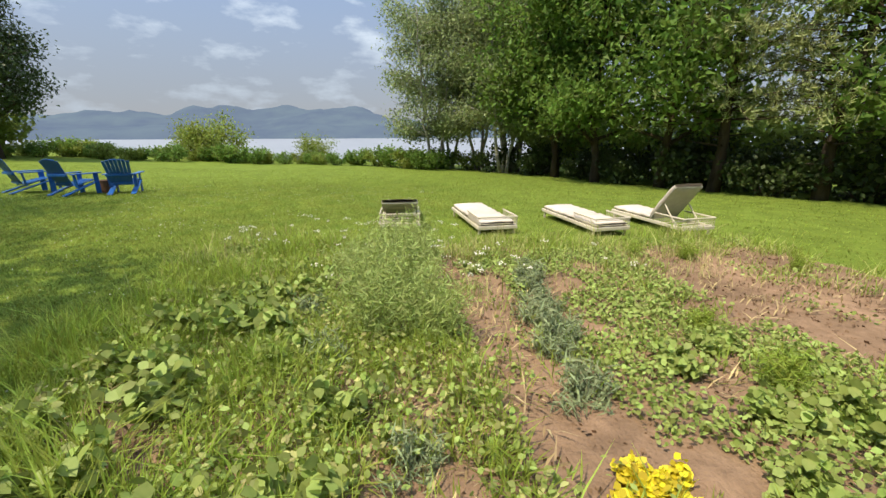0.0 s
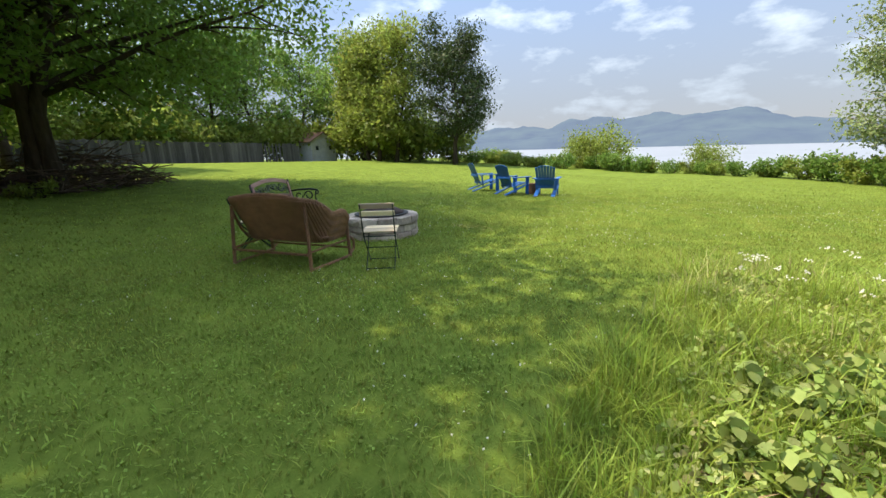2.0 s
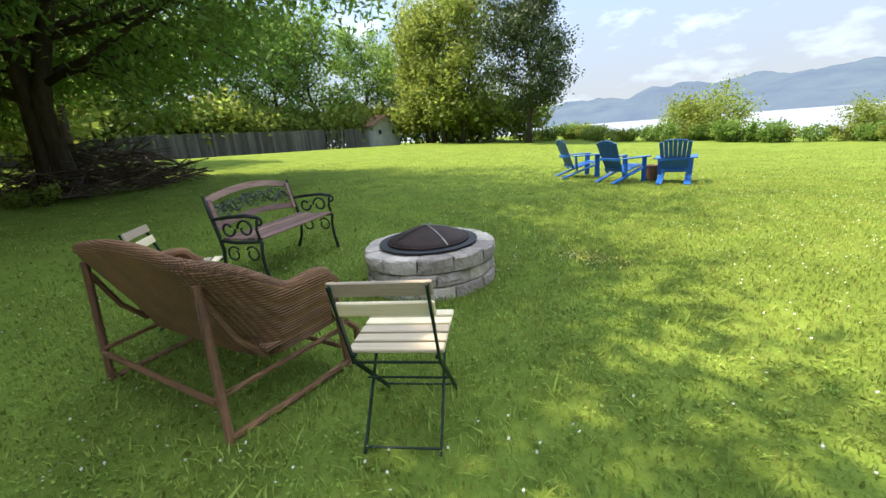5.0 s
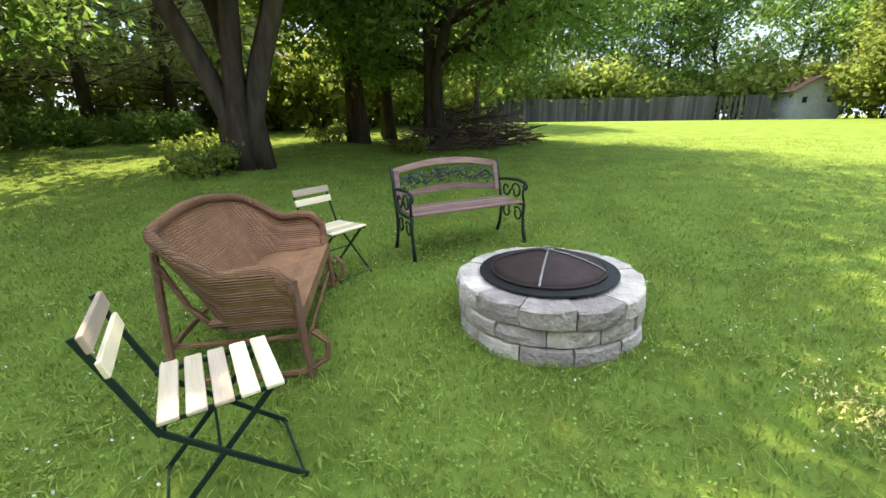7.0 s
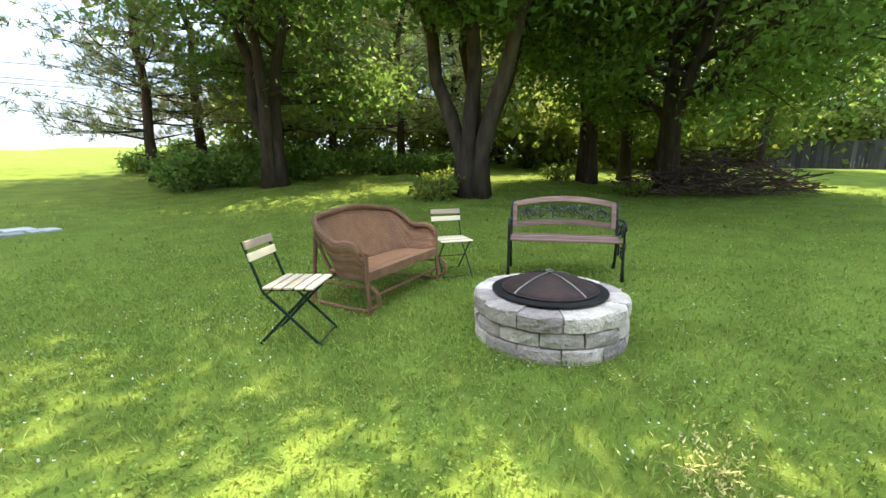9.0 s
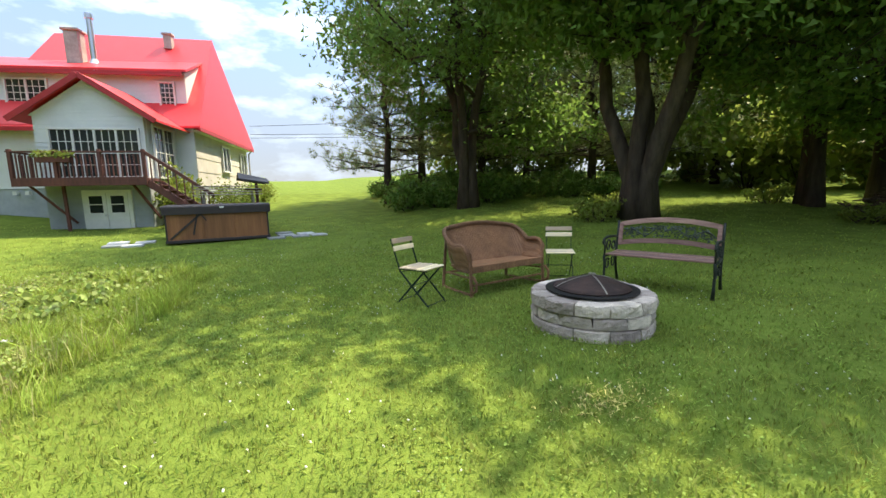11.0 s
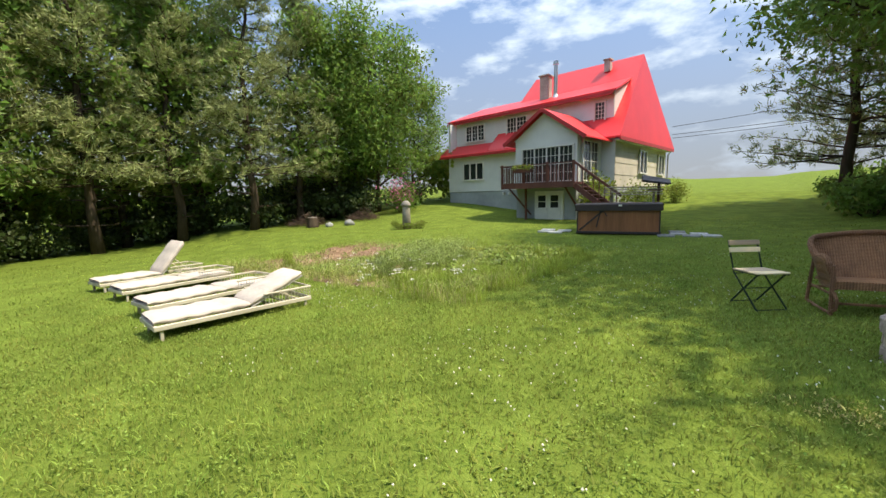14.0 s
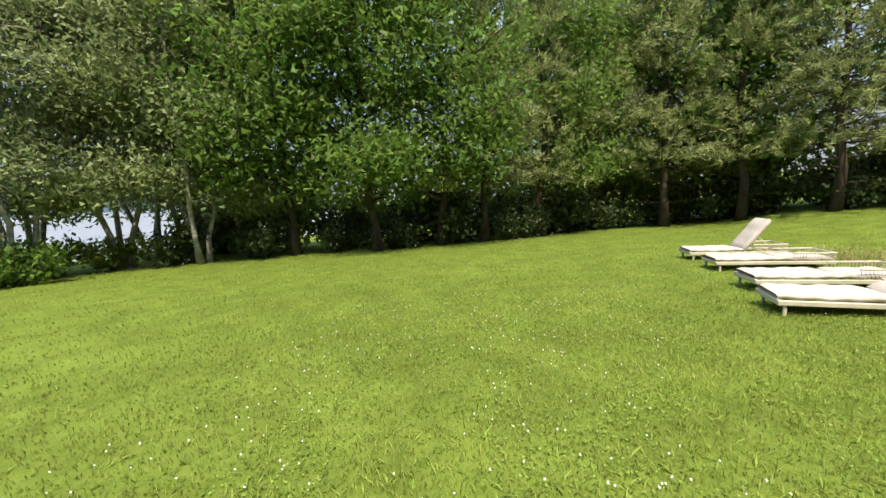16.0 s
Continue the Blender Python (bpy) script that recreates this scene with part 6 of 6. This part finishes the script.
jig = lambda x, y, s: (x, y, rng.uniform(0, 360), s * rng.uniform(0.85, 1.15))
bed_plants("leafy_herb", herb(1, 0.32, 0.30, 430, 0.052, M_HERB), "broad-leaved green herb in the garden bed", [jig(*p) for p in ((-1.95, 4.65, 1), (-2.15, 4.35, 0.9), (-1.75, 4.9, 1), (-2.2, 4.95, 1.0), (-1.7, 5.4, 0.9), (-2.0, 5.7, 1), (-2.9, 5.95, 0.8), (-1.9, 6.3, 0.9), (-2.3, 6.6, 1), (-5.0, 6.3, 0.9), (-5.35, 6.5, 0.9), (-4.9, 5.75, 0.8), (-5.25, 5.6, 0.8), (-1.5, 4.2, 0.8), (-1.45, 6.0, 0.9), (-5.6, 6.9, 0.9), (-2.45, 5.35, 0.8), (-2.6, 4.1, 0.8), (-1.6, 6.7, 0.9), (-2.7, 6.5, 0.8), (-2.3, 3.7, 0.8), (-5.7, 5.9, 0.7), (-4.7, 6.8, 0.7), (-5.9, 6.4, 0.8), (-6.1, 7.0, 0.8))], "leafy herbs in the bed")
bed_plants("fennel", herb(2, 0.62, 0.36, 2600, 0.0085, M_FENNEL, feathery=True), "feathery yellow-green fennel in the garden bed", [jig(*p) for p in ((-3.1, 5.0, 1), (-3.3, 4.6, 1.05), (-3.0, 4.4, 0.95), (-3.35, 4.1, 1), (-3.2, 3.6, 0.9), (-3.5, 3.2, 0.95), (-2.9, 3.9, 0.8), (-3.45, 5.1, 0.8))], "fennel in the bed")
bed_plants("lavender", herb(3, 0.26, 0.24, 900, 0.010, M_LAVENDER, feathery=True), "small grey-green lavender bush in the garden bed", [jig(*p) for p in ((-4.52, 4.27, 1), (-4.45, 4.65, 1.1), (-4.32, 5.05, 1.2), (-4.25, 5.5, 1.0), (-4.15, 5.95, 1.1), (-4.6, 3.9, 0.9), (-3.2, 6.3, 0.8), (-2.75, 5.3, 0.8), (-2.55, 4.6, 0.9), (-4.75, 3.5, 0.9), (-4.62, 4.05, 1.0), (-4.38, 4.85, 1.1), (-4.3, 5.3, 1.1))], "lavender bushes in the bed")
bed_plants("golden_herb", herb(4, 0.15, 0.20, 1900, 0.022, M_YELLOW), "low bright yellow-leaved herb in the garden bed", [jig(*p) for p in ((-4.10, 6.62, 1.15), (-4.02, 6.72, 1.0), (-4.18, 6.72, 1.0), (-4.08, 6.80, 1.0))], "")
bed_plants("lime_herb", herb(5, 0.24, 0.28, 500, 0.03, M_FENNEL), "low lime-green leafy herb in the garden bed", [jig(*p) for p in ((-4.1, 3.6, 1), (-4.3, 3.4, 0.8), (-3.75, 3.0, 0.9))], "")
bed_plants("chive_clump", herb(6, 0.30, 0.14, 1400, 0.0075, M_TALL, feathery=True), "fine-leaved bright green clump in the garden bed", [jig(*p) for p in ((-5.5, 5.27, 1), (-5.33, 6.06, 1.1), (-7.0, 3.3, 0.9), (-8.0, 3.9, 0.9), (-6.4, 3.1, 0.9))], "fine-leaved clumps in the bed")
plant("flowering_bush", shrub(76, 1.6, 1.5, 1500, 0.09, M_LEAF), "bush with pink flowers beside the house", "bush", [(-14.6, 15.4, 0, 1.0)], "", ("wood", "foliage"))
qx = np.stack([-14.6 + rng.normal(0, 0.5, 240), 15.3 + rng.normal(0, 0.5, 240), gz(-14.6, 15.4) + 1.2 + rng.normal(0, 0.35, 240)], 1)
stuff("pink_flower", leaf_quads(rng, qx, 3, (0.04, 0.04, 0.04), 0.07), M_PINK, "pink blossoms on the bush by the house", "flower")
plant("weed_bush", shrub(77, 0.55, 0.7, 700, 0.06, M_LEAF_LIGHT), "low leafy weeds at the foot of a post or trunk", "weeds", [(-10.3, 10.7, 0, 0.8), (7.8, 8.1, 60, 1.2), (8.5, 8.4, 10, 1.1), (14.3, 8.2, 90, 1.2), (13.0, 5.2, 10, 1.0), (9.9, 9.7, 140, 1.3), (-9.8, 11.3, 200, 0.7)], "weeds at trunks and post", ("wood", "foliage"))
